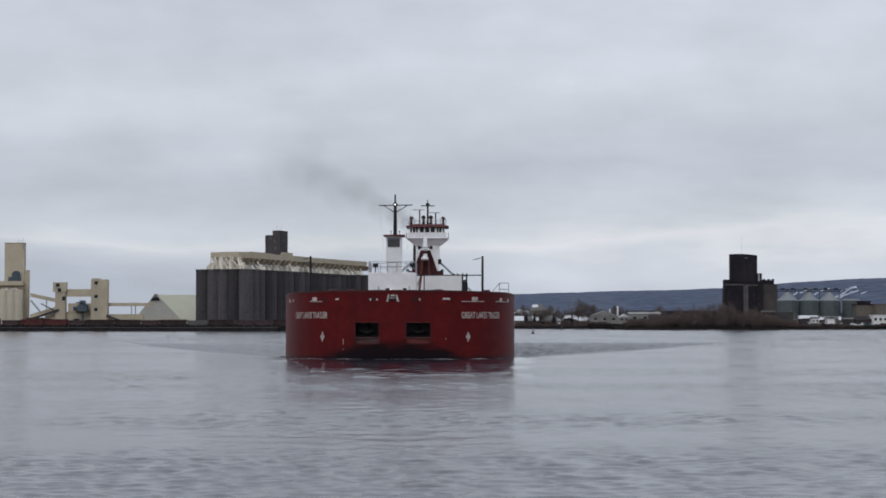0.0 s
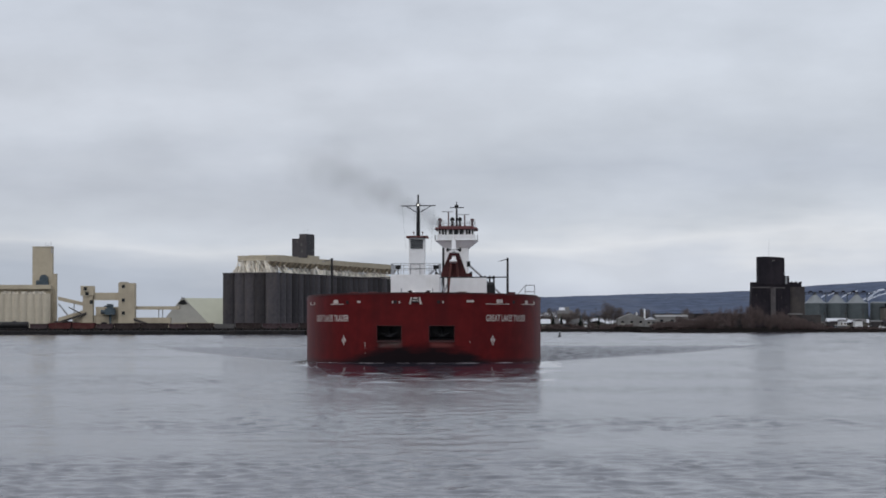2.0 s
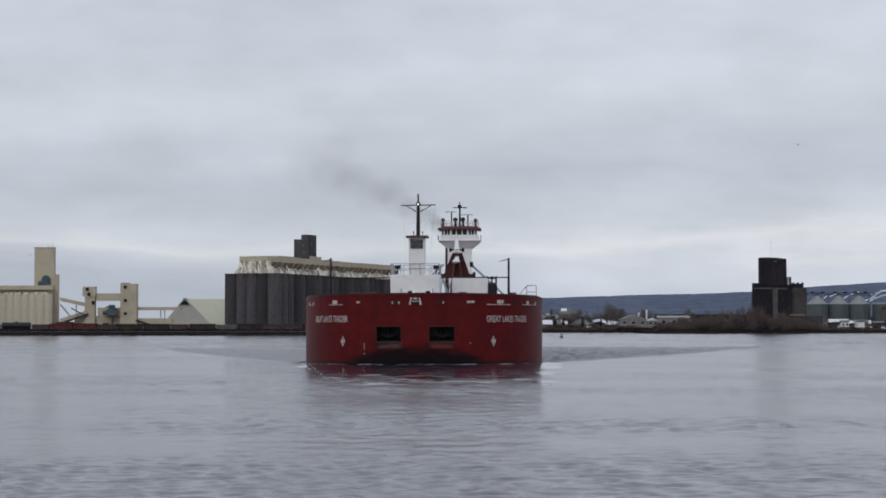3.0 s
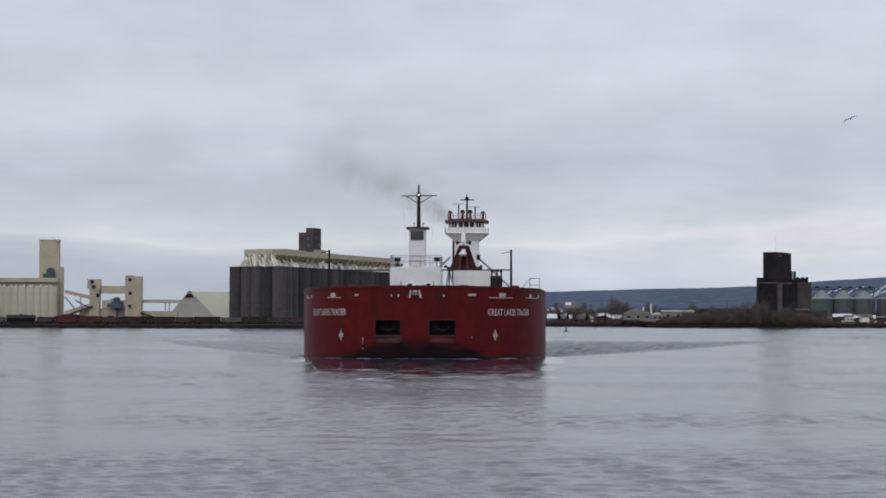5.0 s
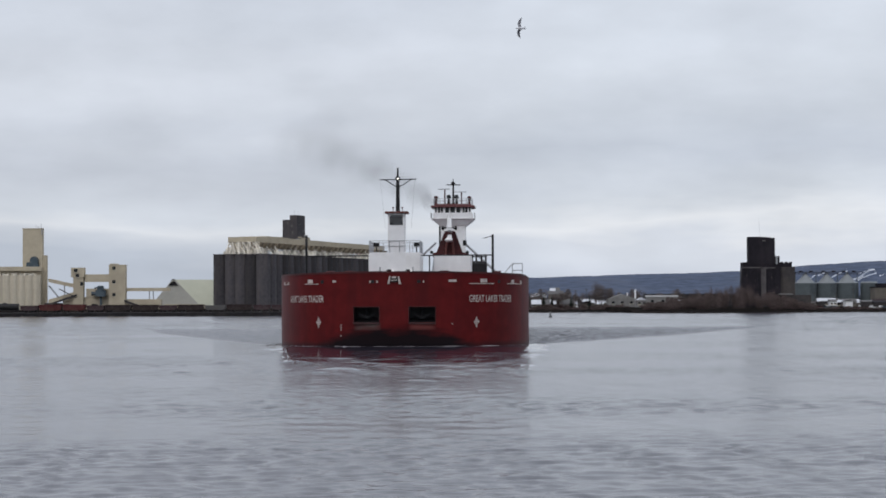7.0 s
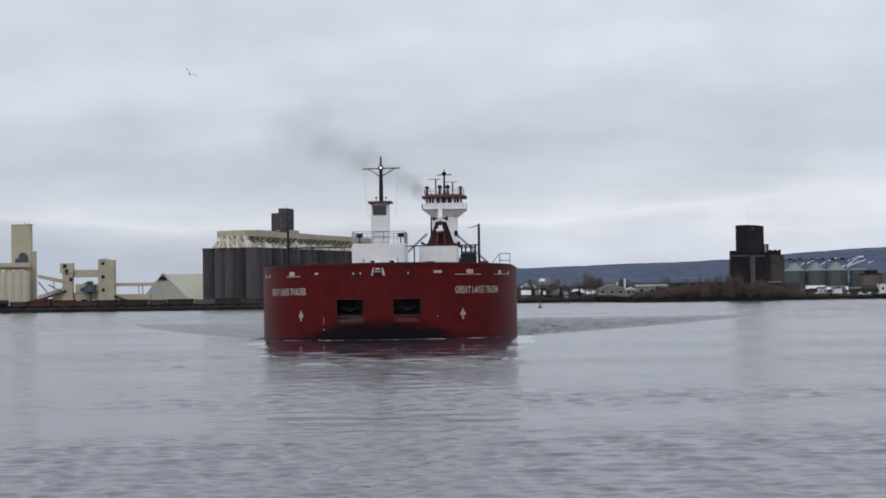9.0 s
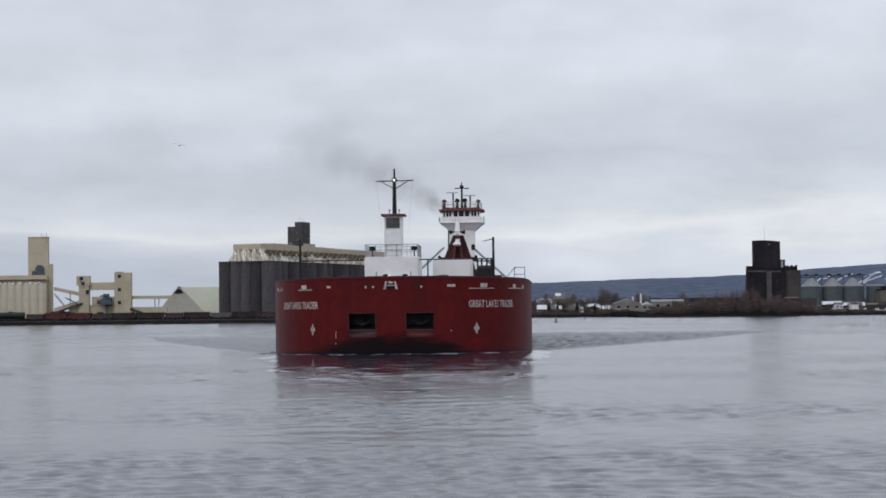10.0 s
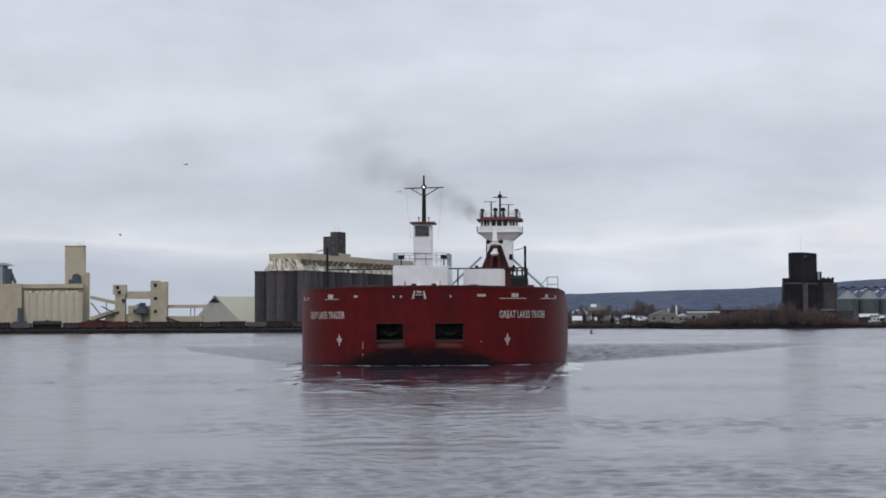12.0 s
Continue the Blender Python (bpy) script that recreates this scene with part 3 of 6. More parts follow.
    for a, b in (((11.3, 11.9, 5.7), (11.3, 11.9, 7.45)), ((10.35, 11.9, 5.7), (10.35, 11.9, 7.45)), ((10.35, 11.9, 7.45), (11.3, 11.9, 7.45)), ((9.35, 11.9, 6.2), (10.2, 11.9, 7.25)), ((10.2, 11.9, 7.25), (10.5, 11.9, 7.45)), ((10.35, 11.9, 6.8), (11.3, 11.9, 6.8))):
        tube(bm, a, b, 0.04, seg=6)
    part("shoulder_rail", bm, M_GREY, ship, "grey pipe rail")
    # dark hatch crane further aft
    bm = bmesh.new()
    box(bm, 5.3, 7.3, 74, 77, 5.6, 8.7)
    tube(bm, (5.5, 75.5, 8.75), (7.1, 75.5, 8.75), 0.4, seg=14)
    for x in (5.45, 5.95, 6.6, 7.15):
        tube(bm, (x, 75.5, 8.7), (x, 75.5, 10.0), 0.11)
    tube(bm, (5.3, 75.5, 9.7), (7.3, 75.5, 9.7), 0.08)
    part("hatch_crane", bm, M_BLACK, ship, "black hatch crane on the deck")

    # unloading boom head and its A-frame, far aft
    Y = 166
    for sy in (0, 3.2):
        for sx in (-1, 1):
            bm = bmesh.new()
            foot, out = (12.2, 2.55) if sx < 0 else (5.6, 4.6)
            prism(bm, [(sx * 0.15, 16.4), (sx * 0.85, 16.4), (sx * out, foot), (sx * out * 0.5, foot)], Y + sy, Y + sy + 0.8, "y")
            part("gantry_leg", bm, M_REDDARK, ship, "dark red plated gantry leg")
    boxpart("gantry_beam", M_REDDARK, ship, -3.0, 3.2, Y - 0.2, Y + 3.6, 12.0, 12.7)
    boxpart("gantry_panel", M_REDDARK, ship, -2.2, 2.2, Y + 1.2, Y + 2.0, 12.6, 15.6, top=0.3)
    for a, b in (((-2.6, Y, 12.2), (-3.6, Y, 5.6)), ((-0.6, Y, 12.2), (-3.4, Y, 5.6)), ((-2.6, Y, 12.2), (-0.8, Y, 5.6)), ((-3.2, Y, 9.0), (-1.2, Y, 9.0))):
        tubepart("lattice_bar", M_GREY, ship, a, b, 0.17, seg=6)
    for x in (-3.2, 3.0):
        bm = bmesh.new()
        tube(bm, (x, Y - 0.5, 12.75), (x, Y + 0.5, 12.75), 0.26, seg=14)
        part("sheave", bm, M_BLACK, ship, "black cable sheave")
    bm = bmesh.new()
    box(bm, -0.42, 0.36, Y - 3.4, Y - 0.3, 16.9, 18.6, top=0.75)
    tube(bm, (-0.26, Y - 2, 18.5), (-0.26, Y - 2, 19.2), 0.16)
    tube(bm, (0.2, Y - 2, 18.5), (0.2, Y - 2, 19.0), 0.16)
    head = part("boom_head", bm, M_WHITE, ship, "white unloading boom head", smooth=False)
    boxpart("boom_neck", M_GREY, head, -0.3, 0.26, Y - 3.2, Y - 0.4, 15.6, 16.9, label="grey boom neck")
    boxpart("boom_yoke", M_WHITE, head, -0.62, 0.6, Y - 3.6, Y - 3.0, 16.45, 16.75)
    boxpart("boom_bracket", M_REDDARK, head, -0.5, 0.5, Y - 3.3, Y - 2.9, 15.75, 16.15)
    bm = bmesh.new()
    lump(bm, (-0.1, Y - 3.3, 14.8), 0.72, 0.7, 0.38)
    box(bm, -0.42, 0.42, Y - 3.7, Y - 2.9, 15.1, 15.6, top=0.7)
    part("boom_fender", bm, M_WHITE, head, "pale rounded boom end")
    for x in (-0.9, 0.8):
        tubepart("gantry_strut", M_RUST, ship, (x * 0.5, Y - 0.6, 15.2), (x * 1.25, Y - 0.6, 9.0), 0.2, label="faded red inner gantry strut")
    for sx in (-1, 1):
        bm = bmesh.new()
        tube(bm, (sx * 0.5, Y - 3, 16.9), (sx * 1.05, Y - 3.2, 16.7), 0.14)
        lump(bm, (sx * 1.1, Y - 3.2, 16.8), 0.26, 0.26, 0.38)
        part("boom_pulley", bm, M_ANCHOR, ship)
        tubepart("stay", M_GREY, ship, (sx * 2.4, Y, 14.4), (sx * 11.3, Y, 6.2), 0.19, label="grey raking stay strut")
    boxpart("junction_box", M_BLACK, ship, 2.25, 2.85, Y - 0.8, Y + 0.6, 13.9, 14.8)
    return ship


def rounded(x0, x1, y0, y1, z0, z1, r=0.08):
    bm = bmesh.new()
    box(bm, x0, x1, y0, y1, z0, z1)
    bmesh.ops.recalc_face_normals(bm, faces=bm.faces)
    bmesh.ops.bevel(bm, geom=list(bm.edges), offset=r, segments=2, affect="EDGES")
    return bm


def railing(parent, corners, z, h, step, mat=None, r=0.03):
    bm = bmesh.new()
    for (xa, ya), (xb, yb) in zip(corners, corners[1:]):
        n = max(1, round(math.hypot(xb - xa, yb - ya) / step))
        for k in range(n):
            x, y = xa + (xb - xa) * k / n, ya + (yb - ya) * k / n
            tube(bm, (x, y, z), (x, y, z + h), r, seg=5)
        for hh in (h, h * 0.55):
            tube(bm, (xa, ya, z + hh), (xb, yb, z + hh), r, seg=5)
    return part("railing", bm, mat or M_GREY, parent, "thin grey pipe railing")


def hull_paint():
    """The hull's red paint, blackened below the anchor pockets where the chains rub, with worn vertical runs."""
    m = surface("red_bow_paint", (0.088, 0.0072, 0.0080), 0.48, grain=0.9, spread=0.2, stain=(0.050, 0.0065, 0.0078), stain_scale=0.16, streaks=0.8, bump=0.04, spec=0.09)
    nt = m.node_tree
    b = nt.nodes["Principled BSDF"]
    col = b.inputs["Base Color"].links[0].from_socket
    co = nt.nodes.new("ShaderNodeTexCoord").outputs["Object"]
    sep = nt.nodes.new("ShaderNodeSeparateXYZ")
    nt.links.new(co, sep.inputs[0])
    n = node(nt, "ShaderNodeTexNoise", Scale=0.8, Detail=5.0, Roughness=0.6)
    nt.links.new(co, n.inputs["Vector"])
    mp = nt.nodes.new("ShaderNodeMapping")
    mp.inputs["Scale"].default_value = (0.55, 1.0, 2.2)
    nt.links.new(co, mp.inputs[0])
    nt.links.new(mp.outputs[0], n.inputs["Vector"])
    wob = math_node(nt, "MULTIPLY", math_node(nt, "SUBTRACT", n.outputs["Fac"], 0.5), 1.7)
    ax = math_node(nt, "ABSOLUTE", math_node(nt, "ADD", sep.outputs[0], 0.15))
    # the blackened foot: highest under each pocket, lower at the stem and to the sides
    lobe = math_node(nt, "POWER", math_node(nt, "DIVIDE", math_node(nt, "ABSOLUTE", math_node(nt, "SUBTRACT", ax, 1.6)), 3.2), 2.0)
    edge = math_node(nt, "SUBTRACT", 1.45, math_node(nt, "MULTIPLY", lobe, 0.62))
    d = math_node(nt, "ADD", math_node(nt, "SUBTRACT", edge, sep.outputs[2]), wob)
    fac = ramp(nt, math_node(nt, "ADD", math_node(nt, "MULTIPLY", d, 0.7), 0.5), [(0.22, 0.0), (0.48, 0.5), (0.85, 0.97)])
    # pale rust and bare metal rubbed off below each pocket
    under = math_node(nt, "SUBTRACT", 1.0, math_node(nt, "POWER", math_node(nt, "DIVIDE", math_node(nt, "ABSOLUTE", math_node(nt, "SUBTRACT", ax, 2.45)), 1.25), 4.0))
    low = math_node(nt, "SUBTRACT", 1.0, math_node(nt, "POWER", math_node(nt, "DIVIDE", math_node(nt, "ABSOLUTE", math_node(nt, "SUBTRACT", sep.outputs[2], 1.68)), 0.42), 2.0))
    rub = math_node(nt, "MULTIPLY", math_node(nt, "MAXIMUM", under, 0.0), math_node(nt, "MAXIMUM", low, 0.0))
    rub = math_node(nt, "MULTIPLY", rub, ramp(nt, n.outputs["Fac"], [(0.30, 0.35), (0.60, 0.95)]))
    smear = mix(nt, ramp(nt, sep.outputs[0], [(0.0, 0.0), (1.0, 1.0)]), (0.105, 0.088, 0.082), (0.150, 0.046, 0.042))
    # scuffed waterline along the whole bow
    foot = ramp(nt, math_node(nt, "ADD", sep.outputs[2], math_node(nt, "MULTIPLY", wob, 0.35)), [(0.0, 0.75), (0.35, 0.0)])
    col = mix(nt, foot, col, (0.030, 0.010, 0.012))
    col = mix(nt, fac, col, (0.0065, 0.005, 0.0065))
    nt.links.new(mix(nt, rub, col, smear), b.inputs["Base Color"])
    return m


M_RED_HULL = hull_paint()
M_ANCHOR = surface("rusty_anchor_steel", (0.012, 0.012, 0.014), 0.8, grain=3, spread=0.3)
M_CHAFE = surface("rubbed_chafing_steel", (0.038, 0.018, 0.019), 0.6, grain=2, spread=0.4, stain=(0.05, 0.03, 0.03), stain_scale=1.0)
BARGE = build_barge()


def build_tug():
    tug = thing("tugboat", "tugboat with a tall white pilothouse pushing the barge", "tugboat")
    Y = 187.0
    bm = bmesh.new()
    outline = [(-6.5, 214), (-7.3, 206), (-7.3, 190), (-5.5, 182), (-2.5, 178.6), (2.5, 178.6), (5.5, 182), (7.3, 190), (7.3, 206), (6.5, 214)]
    prism(bm, outline, -2.0, 3.6)
    part("hull", bm, M_RED, tug, "dull red tug hull")
    part("deckhouse", rounded(-5, 5, 186, 205, 3.6, 9.0), M_WHITE, tug)
    column = part("column", rounded(-2.25, 2.25, Y - 1.5, Y + 4.5, 9.0, 18.3), M_WHITE, tug, "white pilothouse tower")
    bm = bmesh.new()
    lo, hi = [(-2.3, Y - 1.6), (2.3, Y - 1.6), (2.3, Y + 4.6), (-2.3, Y + 4.6)], [(-3.85, Y - 2.4), (3.85, Y - 2.4), (3.85, Y + 5.2), (-3.85, Y + 5.2)]
    a = [bm.verts.new((*p, 18.05)) for p in lo]
    b = [bm.verts.new((*p, 19.35)) for p in hi]
    for i in range(4):
        bm.faces.new((a[i], a[(i + 1) % 4], b[(i + 1) % 4], b[i]))
    bm.faces.new(a)
    bm.faces.new(b)
    part("flare", bm, M_WHITE, tug, "white flared underside")
    house = part("pilothouse", rounded(-3.55, 3.55, Y - 2.3, Y + 5.0, 19.36, 20.5), M_WHITE, tug, "white pilothouse")
    boxpart("wing_deck", M_WHITE, tug, -4.0, 4.0, Y - 2.6, Y + 5.2, 19.36, 19.5)
    for sx in (-1, 1):
        boxpart("wing_post", M_GREY, tug, *sorted((sx * 3.92, sx * 4.05)), Y - 2.5, Y + 1, 19.5, 20.45)
    core = boxpart("window_core", M_GLASS, house, -3.25, 3.25, Y - 1.95, Y + 4.8, 20.5, 21.42, label="dark pilothouse windows")
    for x, w in ((-3.3, 0.08), (-2.85, 0.12), (-2.25, 0.06), (-1.62, 0.2), (-0.58, 0.10), (0.5, 0.10), (1.58, 0.2), (2.2, 0.06), (2.8, 0.12), (3.25, 0.08)):
        boxpart("mullion", M_WHITE, house, x - w, x + w, Y - 2.1, Y - 1.9, 20.5, 21.42)
    roof = part("roof", rounded(-4.05, 4.05, Y - 2.8, Y + 5.4, 21.46, 21.8, 0.1), M_REDROOF, tug, "dull red pilothouse roof")
    part("roof_step", rounded(-3.4, 3.4, Y - 2.2, Y + 4.8, 21.85, 22.1, 0.06), M_REDROOF, tug)
    railing(roof, [(-3.5, Y - 2.2), (3.5, Y - 2.2), (3.5, Y + 4.5), (-3.5, Y + 4.5), (-3.5, Y - 2.2)], 22.05, 1.0, 1.0, M_GREY, 0.04)
    for x, h in ((-3.05, 1.55), (3.0, 1.45)):
        bm = bmesh.new()
        tube(bm, (x, Y - 1.6, 22.05), (x, Y - 1.6, 22.05 + h * 0.6), 0.22)
        tube(bm, (x - 0.05, Y - 2.1, 22.1 + h * 0.75), (x + 0.1, Y - 1.3, 22.1 + h * 0.75), 0.33, seg=12)
        part("searchlight", bm, M_REDDARK, roof, "dark red searchlight")
    for x in (-0.75, 0.65):
        bm = bmesh.new()
        tube(bm, (x, Y - 1.9, 23.35), (x, Y - 1.1, 23.35), 0.42, seg=14)
        box(bm, x - 0.3, x + 0.3, Y - 1.7, Y - 1.2, 22.05, 23.0, top=0.7)
        part("horn", bm, M_BLACK, roof, "black round signal horn")
    for x, h in ((-1.5, 2.75), (1.55, 2.2)):
        pole = tubepart("aerial_pole", M_REDDARK, roof, (x, Y - 0.8, 22.05), (x, Y - 0.8, 22.05 + h), 0.13)
        boxpart("radar_bar", M_GREY, pole, x - 1.25, x + 0.9, Y - 0.95, Y - 0.65, 22.05 + h, 22.05 + h + 0.14)
    mast = tubepart("mast", M_BLACK, tug, (0.02, Y + 0.4, 22.0), (0.02, Y + 0.4, 26.2), 0.22, 0.15, label="black mast with radar bars")
    boxpart("radar_bar", M_BLACK, mast, -1.25, 1.35, Y + 0.2, Y + 0.5, 25.62, 25.78)
    bm = bmesh.new()
    lump(bm, (0, Y + 0.3, 25.95), 0.42, 0.3, 0.35)
    tube(bm, (0, Y + 0.3, 26.1), (0, Y + 0.3, 26.8), 0.08)
    part("mast_head", bm, M_BLACK, mast)
    # funnel behind the pilothouse, source of the smoke
    tubepart("funnel", M_BLACK, tug, (-2.4, Y + 14, 9.0), (-2.4, Y + 14, 19.0), 0.8, 0.7, 12, label="black exhaust funnel")
    return tug


M_REDROOF = surface("faded_red_roof", (0.15, 0.058, 0.060), 0.6, grain=1.2, spread=0.2)
TUG = build_tug()


# ---- the far shore: grain terminal ----
def silo_row(parent, x0, y0, x1, y1, n, r, z0, z1, mat, name="silo"):
    """Touching round bins in a line; one mesh, n pieces."""
    bm = bmesh.new()
    tube(bm, (0, 0, 0), (0, 0, z1 - z0), r, seg=20)
    first = None
    for k in range(n):
        t = (k + 0.5) / n
        m = pose(x0 + (x1 - x0) * t, y0 + (y1 - y0) * t, z0)
        if first is None:
            first = part(name, bm, mat, parent, smooth=False)
            first.matrix_basis = m
        else:
            shared(name, first, parent, m)


def window_at(parent, x, y, z, w, h, mat=None):
    win = boxpart("window", mat or M_GLASS, parent, x - w / 2, x + w / 2, y - 0.12, y + 0.2, z, z + h)
    boxpart("sill", M_BEIGEPALE, win, x - w / 2 - 0.15, x + w / 2 + 0.15, y - 0.3, y - 0.121, z - 0.25, z)


def dark_elevator():
    """Long dark concrete bins in four rows, a beige gallery on legs above, a dark head tower."""
    e = thing("grain_elevator", "long dark concrete grain elevator with a beige rooftop gallery", "grain elevator", at=pose(-92.3, 945, 2.6, 0, 0, 69.8))
    H, L, W = 26.2, 154.0, 29.6
    # local x runs back along the block, local y to its far long side
    n = 23
    silo_row(e, 0, 3.4, L, 3.4, n, 3.42, 0, H, M_DARKBIN)
    silo_row(e, 0, W - 3.4, L, W - 3.4, n, 3.42, 0, H, M_DARKBIN)
    silo_row(e, 3.4, 3.4 + 3.4, 3.4, W - 3.4 - 3.4, 3, 3.42, 0, H, M_DARKBIN)
    boxpart("bin_core", M_DARKBIN, e, 3.0, L - 3, 3.4, W - 3.4, 0, H - 0.3)
    bm = bmesh.new()
    box(bm, 0.6, L - 0.5, 0.6, W - 0.6, H - 0.2, H + 0.12)
    part("roof_slab", bm, M_DARKBIN, e)
    boxpart("plinth", M_CARGREY, e, -1.5, L, -1.4, W + 1, -0.3, 1.6, label="pale concrete plinth")
    gal = thing_part("gallery", e)
    # gallery: boxes of slightly different height along the length
    z0 = H + 5.8
    rng = random.Random(5)
    x = 1.0
    k = 0
    heights = (2.5, 3.1, 2.9, 2.6, 4.0, 2.6, 2.5, 2.4, 2.4, 2.4, 2.4, 2.4, 2.4, 2.4)
    while x < L - 4:
        w = 12.4
        boxpart("gallery_box", M_BEIGE, gal, x, x + w - 0.15, 6.0, 21.0, z0 - (k % 2) * 0.3, z0 + heights[k])
        for q in (0.8, 7.0):
            bm = bmesh.new()
            prism(bm, [(5.2, z0 - 2.8), (8.6, z0 - 2.8), (8.6, z0 - 0.32), (3.4, z0 - 0.32)], x + q, x + q + 3.4, "x")
            part("hopper", bm, M_HOPPER, gal, "brown-beige spout hopper")
        x += w
        k += 1
    # legs and slanting spouts under the gallery
    bm = bmesh.new()
    for i in range(330):
        u = rng.uniform(0.5, L - 3) if i > 70 else rng.uniform(0.5, 4)
        w = rng.uniform(6.2, 10) if i > 70 else rng.uniform(6.2, 21)
        a = (u + rng.uniform(-3, 3), w + rng.uniform(-5, 1.5), H + 0.1)
        b = (u, w, z0 + 0.1)
        tube(bm, a, b, rng.uniform(0.16, 0.40), seg=5)
    for i in range(170):
        u, v, q = rng.uniform(0.5, L - 4), rng.uniform(2.5, 7), rng.uniform(0.5, 1.3)
        if i < 45:
            u, v = rng.uniform(0.6, 2.5), rng.uniform(3, 23)
        box(bm, u, u + q * 1.6, v, v + q, H + 0.1, H + 0.1 + q * rng.uniform(0.8, 2.6))
    tagged(part("spouting", bm, M_CLUTTER, e, "tangle of pale grain spouting"), kind="stuff")
    tower = boxpart("head_tower", M_DARKBIN, e, 49.4, 59, 7.0, 15.0, z0 + 1.6, z0 + 12.6, label="dark square head tower")
    boxpart("tower_step", M_DARKBIN, e, 49.42, 58.98, 7.02, 11.0, z0 + 12.6, z0 + 14.9)
    for v, w in ((9.4, 8.8), (11.8, 10.4), (9.0, 5.5)):
        boxpart("pane", M_CARGREY, tower, 49.25, 49.5, v, v + 0.8, z0 + w, z0 + w + 1.3)
    for u, w in ((52, 9.5), (55.5, 6.0)):
        boxpart("pane", M_GLASS, tower, u, u + 1.2, 6.85, 7.1, z0 + w, z0 + w + 1.4)
    for u in (8.0, 10.0):
        tubepart("aerial", M_GREY, tower, (53, u, z0 + 14.8), (53, u, z0 + 17.4), 0.06, seg=5)
    return e


M_HOPPER = surface("stained_hopper_concrete", (0.22, 0.18, 0.13), 0.9, grain=0.5, spread=0.2, stain=(0.10, 0.08, 0.06), stain_scale=0.2)


def thing_part(name, parent):
    o = new(name)
    o.parent = parent
    return o


dark_elevator()


def beige_terminal():
    """Beige concrete works: bin block, tall tower, gallery."""
    Z = 2.6
    e = thing("beige_elevator", "beige concrete grain elevator with a tall square tower", "grain elevator", at=pose(-206.7, 850, Z))
    # local x to the right from the bins' outer edge
    silo_row(e, 0, 5, 25.6, 5, 8, 1.64, 0, 14.8, M_BEIGEPALE)
    boxpart("bin_backing", M_BEIGEPALE, e, 0, 25.6, 4.0, 6.8, 0, 14.6)
    boxpart("gallery_wall", M_BEIGE, e, 0, 25.6, 6.0, 6.8, 14.6, 16.76)
    bm = bmesh.new()
    box(bm, -1, 26.0, 4.0, 6.9, 16.77, 18.59)
    part("gallery", bm, M_BEIGE, e, "beige roof gallery")
    bm = bmesh.new()
    rng = random.Random(9)
    for i in range(70):
        u = rng.uniform(0, 24)
        w = rng.uniform(3.6, 5.5)
        box(bm, u, u + rng.uniform(0.3, 1.1), w, w + 0.8, 14.64, 14.64 + rng.uniform(0.3, 1.3))
    tagged(part("gallery_legs", bm, M_CLUTTER, e, "pale supports under the gallery"), kind="stuff")
    tower = boxpart("tower", M_BEIGE, e, 17.3, 25.9, 7.0, 10.0, 0, 35.0, label="tall beige square tower")
    boxpart("tower_annex", M_BEIGE, e, 25.9, 27.7, 7.3, 9.5, 0, 23.5)
    boxpart("parapet", M_BEIGEPALE, tower, 17.2, 26.0, 6.8, 10.2, 35.0, 35.3)
    boxpart("corner_pipe", M_GREY, tower, 25.5, 25.9, 6.7, 6.99, 32.5, 34.7)
    for u, h in ((22.9, 1.5), (25.1, 2.0), (23.9, 1.0)):
        tubepart("aerial", M_GREY, tower, (u, 8, 35.3), (u, 8, 35.3 + h), 0.10, seg=5)
    bm = bmesh.new()
    box(bm, 19.2, 24.6, 5.0, 6.99, 18.3, 20.5, top=0.9)
    tube(bm, (22.6, 4.9, 21.2), (22.6, 6.98, 21.2), 1.8, seg=14)
    box(bm, 21.4, 23.9, 5.2, 6.9, 21.2, 23.0, top=0.6)
    part("dust_collector", bm, M_BLUEGREY, e, "dark blue-grey dust collector on the tower")
    # block at the outer end
    boxpart("end_block", M_BEIGE, e, -34, -0.5, 2.0, 14, 0, 18.7, label="plain beige end block")
    bm = bmesh.new()
    box(bm, -34, -9.0, 3, 13, 18.7, 27.2)
    part("roof_house", bm, M_GREY, e, "grey rooftop house")
    bm = bmesh.new()
    box(bm, -34, -5.9, 2.7, 13.3, 26.7, 27.9, top=0.8)
    part("roof_house_roof", bm, M_GALV, e)
    bm = bmesh.new()
    tube(bm, (-6.6, 4, 18.7), (-6.6, 4, 25.2), 1.6, seg=10)
    tube(bm, (-3.6, 4, 18.9), (-5.4, 4, 23.5), 0.7, seg=8)
    part("cyclone", bm, M_BLUEGREY, e, "dark cyclone and duct")
    bm = bmesh.new()
    tube(bm, (-0.7, 0.4, 0), (-0.7, 0.4, 8.3), 1.2, 0.9, seg=10)
    box(bm, -3.6, 2.0, -0.8, 1.6, 0, 2.4)
    part("loading_leg", bm, M_BLUEGREY, e, "dark loading leg")
    return e


beige_terminal()


